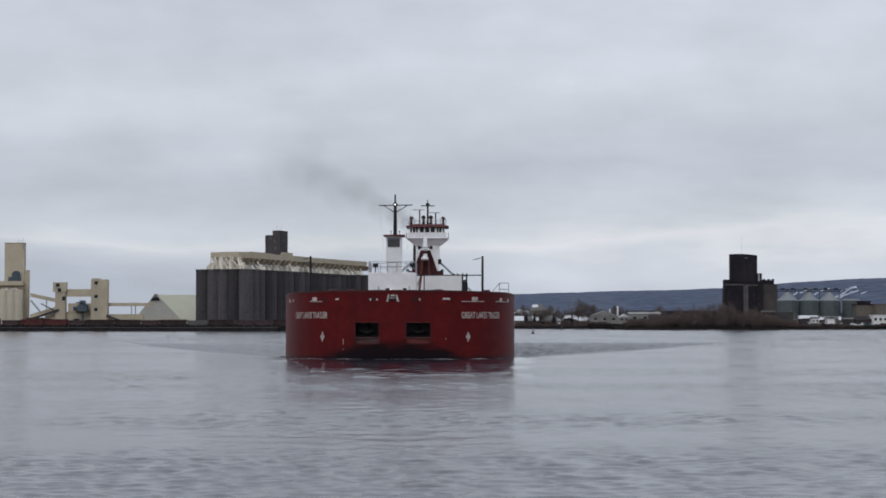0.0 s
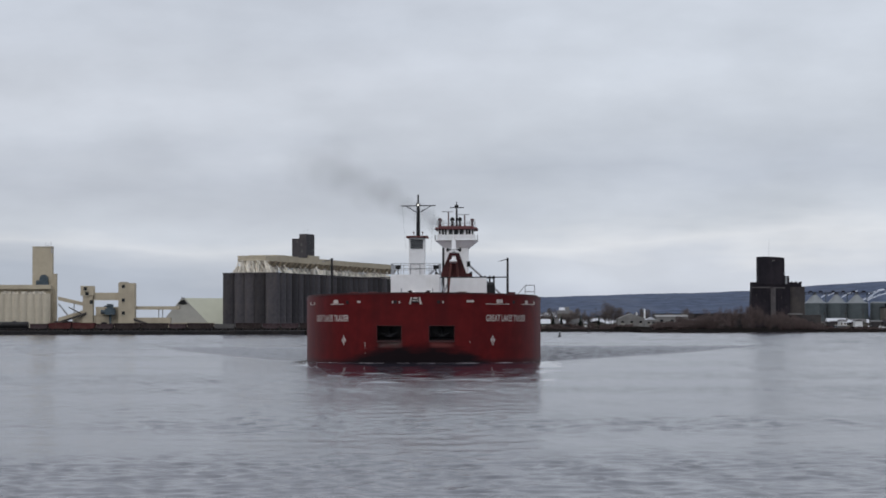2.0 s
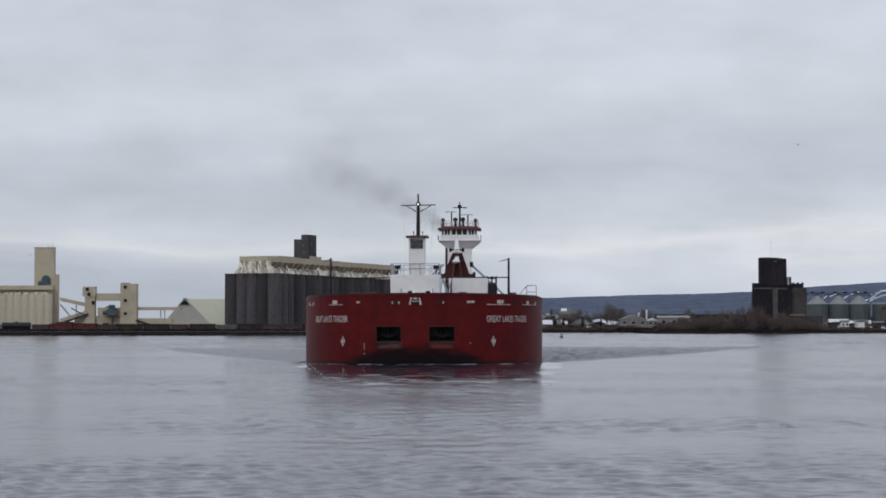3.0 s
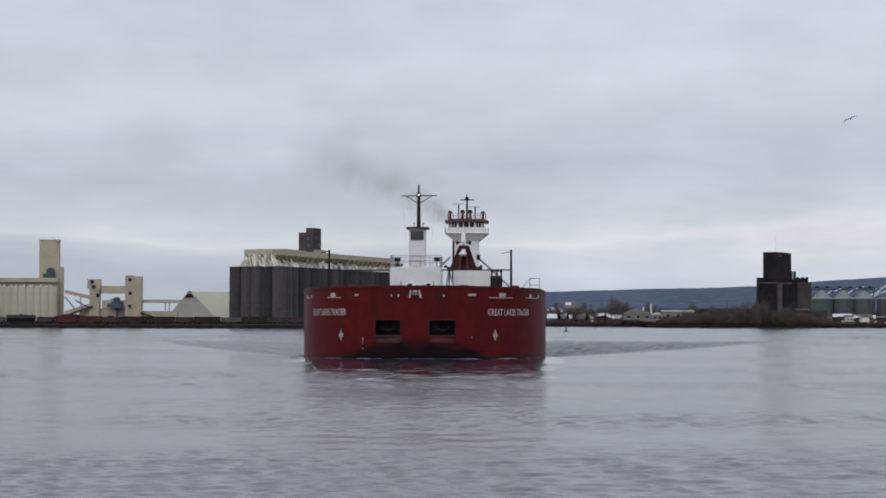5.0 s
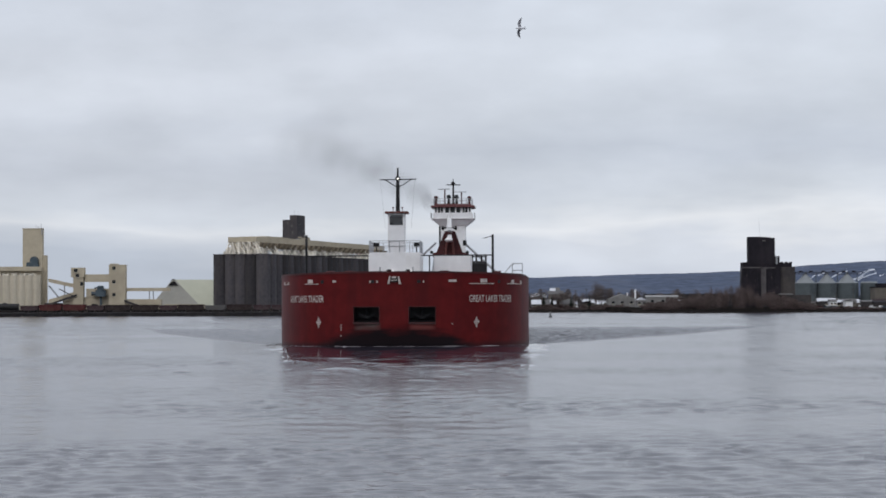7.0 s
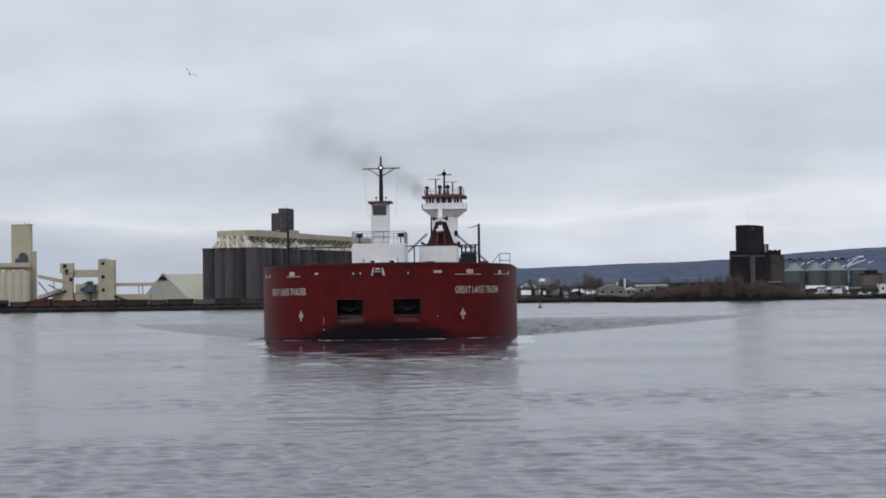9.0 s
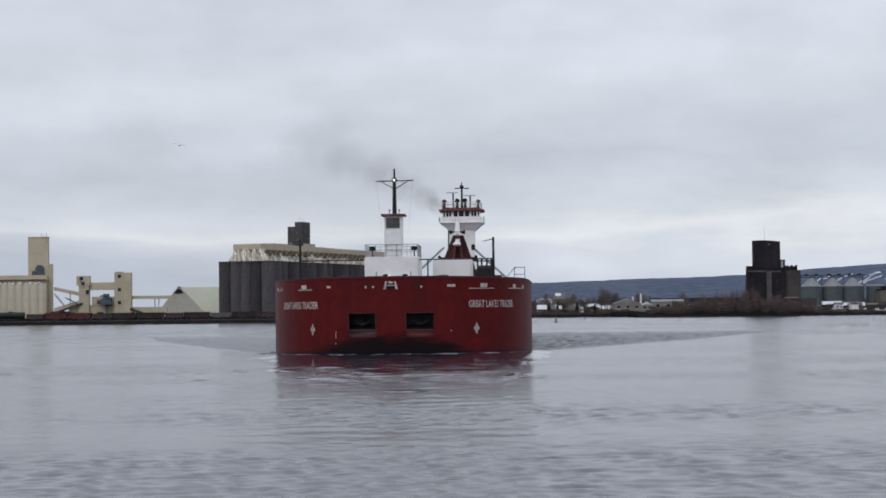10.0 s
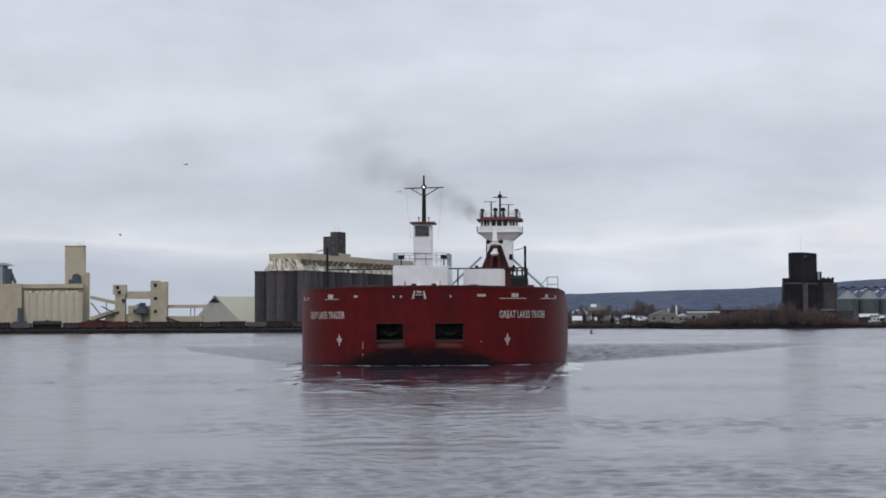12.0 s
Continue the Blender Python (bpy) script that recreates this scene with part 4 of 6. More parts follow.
def conveyor_works():
    """Two square beige towers joined by a bridge, low buildings, conveyors."""
    d, Z = 850.0, 2.6
    e = thing("conveyor_towers", "pair of beige concrete transfer towers joined by a bridge", "industrial building", at=pose(0, d, Z))
    t1 = part("tower", rounded(-166.1, -161.7, 0, 3, 0, 13.9, 0.05), M_BEIGE, e)
    boxpart("tower_head", M_BEIGE, t1, -167.0, -161.4, -0.3, 3.3, 16.5-2.61, 18.0)
    t2 = part("tower", rounded(-150.7, -143.6, -0.5, 3.5, 0, 19.2, 0.05), M_BEIGE, e)
    boxpart("parapet", M_BEIGEPALE, t2, -150.3, -146.9, -0.7, 3, 19.2, 19.7)
    for x, z in ((102.5, 506), (105.5, 515)):
        window_at(t1, (x - 784) * 0.2420, -0.3, 3.4 + (571 - z - 2) * 0.2420 - 2.6, 1.5, 1.5)
    window_at(t1, -162.4, 0, 10.2, 1.3, 1.7)
    for z in (502, 526, 549):
        window_at(t2, -148.5, -0.5, 3.4 + (571 - z - 2) * 0.2420 - 2.6, 1.4, 1.4)
    boxpart("bridge", M_BEIGE, e, -161.4, -150.6, 1, 5, 11.9, 15.1, label="enclosed beige bridge")
    boxpart("low_block", M_BEIGE, e, -170.8, -150.5, 1.5, 9, 0, 5.4)
    boxpart("low_block", M_BEIGE, e, -160.7, -150.5, 1.2, 8, 5.4, 9.0)
    boxpart("low_wall", M_BEIGE, e, -143.7, -128.7, 2, 6, 0, 4.4)
    for a, b, w in (((190, 539), (268, 539), 1.4), ((52, 522), (97, 532), 1.5), ((52, 560), (98, 546), 1.6), ((52, 532), (72, 556), 0.5)):
        bm = bmesh.new()
        pa, pb = [((x - 784) * 0.2420, 3.4 + (571 - z) * 0.2420 - 2.6) for x, z in (a, b)]
        prism(bm, [(pa[0], pa[1] - w / 2), (pb[0], pb[1] - w / 2), (pb[0], pb[1] + w / 2), (pa[0], pa[1] + w / 2)], 2, 5, "y")
        part("conveyor", bm, M_BEIGE if w > 1 else M_GREY, e, "enclosed beige conveyor gallery")
    for x, z0, z1 in ((80, 566, 527), (231, 566, 540), (238, 566, 540)):
        tubepart("support", M_GREY, e, ((x - 784) * 0.2420, 3, 0), ((x - 784) * 0.2420, 3, 3.4 + (571 - z1) * 0.2420 - 2.6), 0.25, seg=6)
    bm = bmesh.new()
    box(bm, -156.1, -152.0, -2.2, 1.1, 5.6, 8.3)
    box(bm, -155.4, -153.2, -2.2, 1.1, 8.3, 10.2, top=0.85)
    tube(bm, (-158.0, -1, 6.8), (-156.1, -1, 6.8), 0.9)
    tube(bm, (-154.1, -0.5, 0), (-154.1, -0.5, 5.6), 0.5)
    part("dust_collector", bm, M_BLUEGREY, e, "blue-grey dust collector")
    part("lean_to", rounded(-178.6, -171.2, 0.6, 5, 0, 2.9, 0.05), M_PLANKPALE, e, "low dark lean-to")
    part("lean_to", rounded(-171.0, -163.0, -1.4, 0.8, 0, 1.9, 0.05), M_CARGREY, e)
    for xa, xb, za, zb, w in ((-176.5, -164.5, 2.2, 6.2, 0.9), (-144.0, -135.0, 3.6, 0.5, 1.0), (-172.0, -166.5, 8.8, 6.0, 0.4)):
        bm = bmesh.new()
        prism(bm, [(xa, za - w / 2), (xb, zb - w / 2), (xb, zb + w / 2), (xa, za + w / 2)], -0.6, 0.6, "y")
        part("chute", bm, M_PLANKPALE, e, "weathered dark sloping chute")
    bm = bmesh.new()
    tube(bm, (-152.9, -2.4, 8.2), (-152.9, -2.4, 10.0), 0.5, seg=10)
    tube(bm, (-156.5, -2.3, 9.2), (-153.2, -2.3, 9.6), 0.28, seg=8)
    part("duct", bm, M_BLUEGREY, e)
    for x in (85, 105, 135):
        boxpart("bay_door", M_BLACK, e, (x - 784) * 0.2420 - 1.3, (x - 784) * 0.2420 + 1.3, 1.0, 1.49, 0.3, 2.4)
    return e


conveyor_works()


def storage_shed():
    """Long A-shaped storage shed, its gable towards the water."""
    d = 1010.0
    e = thing("storage_shed", "large grey A-shaped storage shed with a pale green roof", "storage shed", at=pose(0, d, 2.6))
    x0, x1, xa, top = -159.0, -131.0, -146.2, 15.0
    run = Vector((30.0, 20.0))
    bm = bmesh.new()
    g = [(x0, 0, 0), (x1, 0, 0), (xa + 0.7, 0, top), (xa - 0.6, 0, top)]
    v = [bm.verts.new(c) for c in g]
    bm.faces.new(v)
    part("gable", bm, M_SHEDWALL, e, "plain grey gable")
    bm = bmesh.new()
    f = [bm.verts.new((c[0], c[1] + 0.05, c[2] - (0.02 if c[2] else 0))) for c in g]
    k = [bm.verts.new((c[0] + run.x, c[1] + run.y, c[2])) for c in g]
    for i in ((1, 2), (2, 3), (3, 0)):
        bm.faces.new((f[i[0]], f[i[1]], k[i[1]], k[i[0]]))
    bm.faces.new(k)
    part("roof", bm, M_SHEDROOF, e, "pale green roof slopes")
    bm = bmesh.new()
    prism(bm, [(xa - 2.6, top - 3.0), (xa + 2.4, top - 3.0), (xa + 0.8, top - 1.0), (xa - 0.7, top - 1.0)], -0.5, -0.02, "y")
    part("gable_opening", bm, M_BLACK, e, "dark opening under the ridge")
    boxpart("ridge_cap", M_GREY, e, xa - 0.8, xa + 0.9, -0.6, 1.5, top - 0.05, top + 0.3)
    boxpart("base_wall", M_BEIGE, e, x0 + 8, x1 + 1, -0.8, -0.02, 0, 2.4, label="low pale base wall")
    return e


storage_shed()


def train():
    """Freight cars along the quay."""
    rng = random.Random(21)
    mats = (M_CARBROWN, M_CARGREY, M_CARBROWN, M_CARPLUM, M_CARGREY, M_CARPLUM, M_CARBROWN, M_CARBLACK)
    names = {M_CARPLUM: "dull plum-brown", M_CARBROWN: "brown", M_CARGREY: "grey", M_CARRED: "faded red", M_CARBLACK: "black"}
    meshes = {}
    x = -232.0
    while x < -68:
        y = shore_y(x) + 17
        mat = rng.choice(mats)
        if abs(x + 166) < 5:
            mat = M_CARRED
        car = thing("freight_car", names[mat] + " freight car standing on the quay track", "freight car", "freight cars on the quay", pose(x, y, 1.62))
        L, h = {M_CARPLUM: (7.2, 2.1), M_CARBROWN: (10.6, 2.3), M_CARGREY: (8.4, 2.0), M_CARRED: (9.2, 2.5), M_CARBLACK: (12.2, 2.2)}[mat]
        if mat in meshes:
            body = shared("body", meshes[mat], car, pose(0, 0, 0))
        else:
            bm = bmesh.new()
            if mat is M_CARBLACK:
                tube(bm, (0.4, 0, 2.2), (L - 0.4, 0, 2.2), 1.35, seg=14)
                box(bm, L / 2 - 0.6, L / 2 + 0.6, -0.5, 0.5, 3.4, 3.9)
                box(bm, 0, L, -1.2, 1.2, 0.7, 1.0)
            else:
                prism(bm, [(0.2, 1.0), (1.6, 0.7), (L - 1.6, 0.7), (L - 0.2, 1.0), (L, h + 0.6), (0, h + 0.6)], -1.45, 1.45, "y")
                for k in range(int((L - 1) / 1.2)):
                    box(bm, 0.6 + k * 1.2, 0.75 + k * 1.2, -1.55, -1.44, 1.05, h + 0.5)
                box(bm, 0.3, L - 0.3, -1.5, 1.5, h + 0.45, h + 0.62)
            body = part("body", bm, mat, car)
            meshes[mat] = body
        for u in (1.8, L - 1.8):
            key = "bogie"
            if key in meshes:
                shared("bogie", meshes[key], car, pose(u, 0, 0))
            else:
                bm = bmesh.new()
                for w in (-0.85, 0.85):
                    tube(bm, (w, -0.8, 0.45), (w, 0.8, 0.45), 0.45, seg=12)
                box(bm, -1.3, 1.3, -0.95, 0.95, 0.35, 0.75)
                b = part("bogie", bm, M_BLACK, car)
                b.matrix_basis = pose(u, 0, 0)
                meshes[key] = b
        x += L + 0.3
    # rails and quay edge
    bm = bmesh.new()
    for off in (16.3, 17.8):
        pts = [(x, shore_y(x) + off) for x in (-330, -280, -200, -120, -66)]
        for (xa, ya), (xb, yb) in zip(pts, pts[1:]):
            tube(bm, (xa, ya, 1.58), (xb, yb, 1.58), 0.09, seg=4)
    tagged(part("rail_track", bm, M_CARBROWN), "rusty rail track along the quay", "rail track", kind="structure")
    bm = bmesh.new()
    pts = [(x, shore_y(x) + 1.0) for x in (-330, -280, -200, -120, -66)]
    for (xa, ya), (xb, yb) in zip(pts, pts[1:]):
        v = [bm.verts.new(c) for c in ((xa, ya, -1), (xb, yb, -1), (xb, yb, 1.35), (xa, ya, 1.35), (xa, ya + 12, 1.5), (xb, yb + 12, 1.5))]
        bm.faces.new(v[:4])
        bm.faces.new((v[3], v[2], v[5], v[4]))
    tagged(part("quay", bm, M_BLACKTIMBER), "dark timber-faced quay edge", "quay", kind="structure")


M_BLACKTIMBER = surface("dark_wet_timber", (0.013, 0.012, 0.013), 0.85, grain=0.6, spread=0.4, stain=(0.030, 0.025, 0.023), stain_scale=0.15)
train()


# ---- the far shore: old timber elevator, bins, town ----
M_STRIP = surface("bleached_grey_siding", (0.085, 0.078, 0.080), 0.9, grain=0.5, spread=0.25, stain=(0.05, 0.045, 0.046), stain_scale=0.2, streaks=0.5)


def old_elevator():
    d = 1010.0
    e = thing("old_elevator", "tall blackened old grain elevator with a rounded top", "grain elevator", at=pose(0, d, 2.6))
    hi = lambda z: 3.4 + (571 - z) * 0.28757 - 2.6
    x = lambda u: (u - 784) * 0.28757
    boxpart("body", M_PLANK, e, x(1282.5), x(1350), 0, 7, 0, hi(498), label="blackened siding body")
    bm = bmesh.new()
    n = 10
    arc = [(x(1293) + (x(1340) - x(1293)) * k / n, hi(451) + 0.55 * math.sin(math.pi * (0.15 + 0.75 * k / n)) - 0.05 * k) for k in range(n + 1)]
    prism(bm, [(x(1293), hi(499)), (x(1340), hi(499))] + arc[::-1], -0.4, 5, "y")
    tower = part("tower", bm, M_PLANK, e, "dark windowless tower")
    for u in (1285, 1291, 1297, 1303, 1309, 1329, 1335, 1341):
        boxpart("pilaster", M_PLANK, e, x(u), x(u) + 0.6, -0.18, -0.002, 0, hi(508))
    for u, z in ((1287, 520), (1300, 530), (1331, 524), (1338, 541), (1293, 545)):
        boxpart("shutter", M_PLANKPALE, e, x(u) + 0.8, x(u) + 1.7, -0.10, -0.03, hi(z), hi(z) + 1.2)
    boxpart("pale_strip", M_STRIP, e, x(1315.5), x(1324), -0.5, -0.05, 0, hi(504), label="pale vertical wall strip")
    boxpart("belt", M_STRIP, e, x(1283), x(1316), -0.3, -0.05, hi(505.5), hi(503))
    boxpart("belt", M_STRIP, e, x(1324), x(1341), -0.3, -0.05, hi(506), hi(504))
    for u, w, dz in ((1279.5, 3.2, 530), (1314, 2.0, 540)):
        bm = bmesh.new()
        prism(bm, [(x(u), 0), (x(u + w), 0), (x(u + w), hi(500)), (x(u + w) - 0.35, hi(dz - 20))], 0.2, 6.0, "y")
        part("buttress", bm, M_PLANK, e)
    boxpart("corner_turret", M_PLANK, e, x(1282), x(1293), 0.5, 6, hi(499), hi(495))
    boxpart("leg_house", M_PLANK, e, x(1339.5), x(1349), 1, 6, hi(499), hi(484))
    boxpart("pale_leg", M_GREY, e, x(1341.8), x(1345.2), 0.4, 0.99, hi(506), hi(485), label="pale vertical duct")
    boxpart("annex", M_PLANKPALE, e, x(1349.5), x(1376.5), 2, 8, 0, hi(503), label="brown siding annex")
    boxpart("annex_roof", M_PLANK, e, x(1349), x(1371), 1.8, 8.2, hi(503), hi(496))
    for u in (1352, 1360, 1368):
        boxpart("vent", M_PLANK, e, x(u), x(u) + 1.2, 3, 5, hi(496), hi(494))
    tubepart("aerial", M_GREY, tower, (x(1316), 6, hi(449)), (x(1316), 6, hi(418)), 0.06, 0.03, 5)
    boxpart("plate", M_CARGREY, tower, x(1318), x(1323), -0.5, -0.41, hi(458), hi(456))
    boxpart("brick_shed", M_PLANKPALE, e, x(1348), x(1400), -6, 0, 0, hi(553))
    boxpart("shed_roof", M_CARGREY, e, x(1344), x(1368), -7, -0.1, hi(553), hi(550), top=0.9)


old_elevator()


def steel_bins():
    d = 1090.0
    k = d / 3512.5
    for u, w in ((1398, 41), (1436, 38), (1472, 40), (1511, 30)):
        x, r = (u - 784) * k, w * k / 2
        e = thing("grain_bin", "grey-green corrugated steel grain bin with a pale cone roof", "grain bin", "steel grain bins", pose(x, d + 8, 2.6))
        h = 3.4 + (571 - 532) * k - 2.6
        bm = bmesh.new()
        n = 36
        tube(bm, (0, 0, 0), (0, 0, h), r, seg=n, caps=False)
        part("shell", bm, M_BINGREEN, e)
        bm = bmesh.new()
        if u < 1500:
            tube(bm, (0, 0, h), (0, 0, h + 0.5), r, r * 0.90, seg=24)
            tube(bm, (0, 0, h + 0.45), (0, 0, h + 4.9), r * 0.80, 0.8, seg=24)
            tube(bm, (0, 0, h + 4.9), (0, 0, h + 5.9), 0.9, 0.7, seg=10)
        else:
            tube(bm, (0, 0, h), (0, 0, h + 0.8), r, r * 0.9, seg=24)
        part("cone_roof", bm, M_GALV, e, "pale galvanised cone roof")
        bm = bmesh.new()
        for q in (-0.6, 0.6):
            tube(bm, (q + r * 0.3, -r - 0.3, 0), (q + r * 0.3, -r - 0.3, h), 0.08, seg=4)
        part("ladder", bm, M_BINGREEN, e)
    e = thing("conveyor_bridge", "dark overhead conveyor on trestles above the bins", "conveyor", at=pose(0, d + 8, 2.6))
    xa, xb, z = (1372 - 784) * k, (1500 - 784) * k, 3.4 + (571 - 514) * k - 2.6
    bm = bmesh.new()
    for zz in (z - 0.55, z + 0.45):
        box(bm, xa, xb, -1, 1, zz - 0.14, zz + 0.14)
    for q in range(22):
        u = xa + (xb - xa) * (q + 0.5) / 22
        tube(bm, (u - 0.8, -0.9, z - 0.5), (u + 0.8, -0.9, z + 0.4), 0.10, seg=4)
    part("truss", bm, M_PLANK, e, "dark lattice truss")
    for u in (1390, 1408, 1430, 1448, 1466, 1484):
        boxpart("drive_house", M_PLANK, e, (u - 784) * k - 0.9, (u - 784) * k + 0.9, -0.9, 0.9, z + 0.4, z + 1.3)
    for u in (1380, 1417, 1455, 1490):
        tubepart("trestle", M_BINGREEN, e, ((u - 784) * k, 0, 0), ((u - 784) * k, 0, z), 0.25, seg=5)


steel_bins()


def low_building(name, label, x0, x1, y, h, roof_h, wall, roof, deep=9.0, group="", windows=0, front=False):
    e = thing(name, label, "building", group, pose(x0, y, 2.5))
    w = x1 - x0
    boxpart("wall", wall, e, 0, w, 0, deep, 0, h)
    bm = bmesh.new()
    if roof_h > 0:
        if front:
            prism(bm, [(-0.4, h), (w + 0.4, h), (w / 2, h + roof_h)], -0.4, deep + 0.4, "y")
        else:
            prism(bm, [(-0.4, h), (deep + 0.4, h), (deep / 2, h + roof_h)], -0.4, w + 0.4, "x")
    else:
        box(bm, -0.3, w + 0.3, -0.3, deep + 0.3, h, h + 0.5)
    part("roof", bm, roof, e, "pale snow-dusted roof" if roof is M_ROOF else "")
    for k in range(windows):
        u = w * (k + 0.5) / windows
        window_at(e, u, 0, h * 0.45, min(1.6, w / windows * 0.5), h * 0.28)
    return e


M_PALEWALL = surface("pale_grey_cladding", (0.21, 0.205, 0.20), 0.85, grain=0.5, spread=0.15, stain=(0.14, 0.13, 0.125), stain_scale=0.2, streaks=0.4)
M_BEIGEDULL = surface("dull_tan_cladding", (0.125, 0.112, 0.098), 0.9, grain=0.4, spread=0.12, stain=(0.15, 0.135, 0.115), stain_scale=0.1)


def town():
    k = 1110 / 3512.5
    X = lambda u, d=1110: (u - 784) * d / 3512.5
    # tan mill blocks
    low_building("mill_block", "dull tan boxy mill building", X(1516, 1080), X(1549, 1080), 1080, 10.3, 0, M_BEIGEDULL, M_PLANK, 12)
    low_building("mill_block", "dull tan boxy mill building", X(1550, 1075), X(1578, 1075), 1075, 10.6, 0, M_BEIGEDULL, M_BEIGEDULL, 12)
    low_building("mill_penthouse", "dark rooftop mill penthouse", X(1520, 1086), X(1540, 1086), 1086, 12.2, 0, M_PLANK, M_PLANK, 5)
    # boat works and sheds by the water
    low_building("boat_shed", "pale shed with an arched white roof", X(1388, 1030), X(1410, 1030), 1030, 2.0, 1.5, M_CARGREY, M_PALEWALL, 6, front=True)
    low_building("boat_shed", "long white shed on the shore", X(1437, 1030), X(1449, 1030), 1030, 2.9, 1.0, M_WHITE, M_CARGREY, 6, windows=2)
    low_building("boat_shed", "small white shed on the shore", X(1464, 1026), X(1477, 1026), 1026, 3.0, 0.9, M_WHITE, M_CARGREY, 6, front=True)
    low_building("dock_house", "white-walled flat dock house", X(1545, 1018), X(1580, 1018), 1018, 4.4, 0, M_WHITE, M_ROOF, 8, windows=4)
    low_building("shed", "low brown timber shed on the shore", X(1493, 1030), X(1512, 1030), 1030, 2.6, 0.8, M_PLANKPALE, M_CARGREY, 6)
    low_building("shed", "low brown timber shed on the shore", X(1515, 1022), X(1545, 1022), 1022, 2.2, 0.9, M_PLANKPALE, M_PLANK, 6)
    # cove side
    low_building("warehouse", "wide grey warehouse with a shallow pale roof", X(1046), X(1094), 1110, 4.6, 2.9, M_PALEWALL, M_PALEWALL, 16, windows=3, front=True)
    low_building("warehouse", "long pale flat warehouse", X(1114, 1060), X(1169, 1060), 1060, 5.4, 1.2, M_PALEWALL, M_PALEWALL, 14, windows=3)
    low_building("shed", "pale grey shed beside the warehouse", X(1096, 1040), X(1113, 1040), 1040, 3.8, 1.4, M_PALEWALL, M_ROOF, 8, windows=2, front=True)
    low_building("shed", "small brown shed with a white roof", X(1170, 1030), X(1185, 1030), 1030, 1.8, 0.9, M_PLANKPALE, M_ROOF, 6)
    rng = random.Random(4)
    for u, w, z, s in ((918, 15, 566, 1), (936, 9, 563, 0), (966, 14, 564, 0), (996, 18, 565, 1), (1018, 14, 569, 1), (980, 10, 561, 0), (925, 18, 550, 1), (948, 8, 541, 1), (957, 6, 540, 0), (1030, 12, 566, 0), (923, 26, 553, 1), (946, 12, 562, 1), (1004, 26, 561, 1), (1026, 18, 564, 1), (952, 26, 546, 2), (975, 12, 550, 0)):
        d = 1150 if z > 555 else 1500
        kk = d / 3512.5
        h = max(2.0, 3.4 + (571 - z) * kk - 4.3)
        low_building("house", "small house with a snow-white roof" if s == 1 else "small dull house with a grey roof", X(u - w / 2, d), X(u + w / 2, d), d + rng.uniform(-8, 8), h, 2.6, M_BEIGEDULL if s == 2 else M_HOUSE, M_ROOF if s == 1 else M_CARGREY, 8, "houses along the cove", windows=2)
    for i in range(34):
        u = rng.uniform(908, 1205) if i < 20 else rng.uniform(1378, 1570)
        d = rng.uniform(1120, 1300) if i < 20 else rng.uniform(1034, 1062)
        w = rng.uniform(5, 15) * (1.0 if i < 20 else 0.8)
        h = rng.uniform(2.2, 4.2) if i < 20 else rng.uniform(1.6, 3.0)
        pale = rng.random() < 0.3
        low_building("outbuilding", "small outbuilding with a pale roof" if pale else "small dull brown outbuilding among scrub", X(u, d), X(u, d) + w, d, h, rng.choice((0, 1.2, 1.8)), rng.choice((M_HOUSE, M_PLANKPALE, M_BEIGEDULL, M_CARGREY)), M_ROOF if pale else rng.choice((M_PLANK, M_CARGREY, M_CARBROWN)), rng.uniform(5, 8), "outbuildings on the far shore", windows=rng.choice((0, 1, 2)), front=i % 3 == 0)
    for i in range(13):
        u = rng.choice((rng.uniform(910, 1110), rng.uniform(1370, 1565)))
        d = rng.uniform(1060, 1130)
        p = thing("utility_pole", "thin grey timber utility pole", "utility pole", "utility poles", pose(X(u, d), d, 2.3))
        h = rng.uniform(7, 11)
        tubepart("pole", M_BARK, p, (0, 0, 0), (0, 0, h), 0.14, 0.10, 6)
        boxpart("crossarm", M_BARK, p, -0.9, 0.9, -0.06, 0.06, h - 0.7, h - 0.55)
    for i in range(16):
        u = rng.uniform(1385, 1565) if i < 11 else rng.uniform(925, 1040)
        d = (shore_y(X(u, 1010)) + 16) if i < 11 else 1112
        car = thing("parked_car", "small parked car on the shore", "car", "parked cars on the shore", pose(X(u, d), d, 1.6 if i < 11 else 2.2))
        paint = rng.choice((M_WHITE, M_CARGREY, M_CARBLACK, M_CARRED, M_BLUEGREY))
        bm = bmesh.new()
        prism(bm, [(-2.1, 0.35), (2.1, 0.35), (2.15, 0.85), (1.2, 0.95), (0.6, 1.45), (-1.3, 1.45), (-2.0, 0.95)], -0.85, 0.85, "y")
        part("body", bm, paint, car)
        boxpart("window", M_GLASS, car, -1.2, 0.5, -0.87, -0.852, 0.98, 1.35)
        for wx in (-1.3, 1.3):
            tubepart("wheel", M_BLACK, car, (wx, -0.88, 0.33), (wx, -0.62, 0.33), 0.33, seg=10)
    # two white tanks on stalks
    for u, zt, r in ((1093, 543, 0.5), (1079, 548, 0.42)):
        e = thing("white_tank", "slim white upright storage tank", "tank", "white tanks", pose(X(u, 1150), 1150, 2.5))
        h = 3.4 + (571 - zt) * 1150 / 3512.5 - 2.5
        bm = bmesh.new()
        tube(bm, (0, 0, 0), (0, 0, h), r, seg=14)
        lump(bm, (0, 0, h), r, r, r * 0.5)
        part("shell", bm, M_WHITE, e)
    # dark long shed line under the hill
    low_building("long_shed", "long dark low shed", X(1110, 1250), X(1270, 1250), 1250, 7.8, 0, M_CARBLACK, M_CARBLACK, 10)
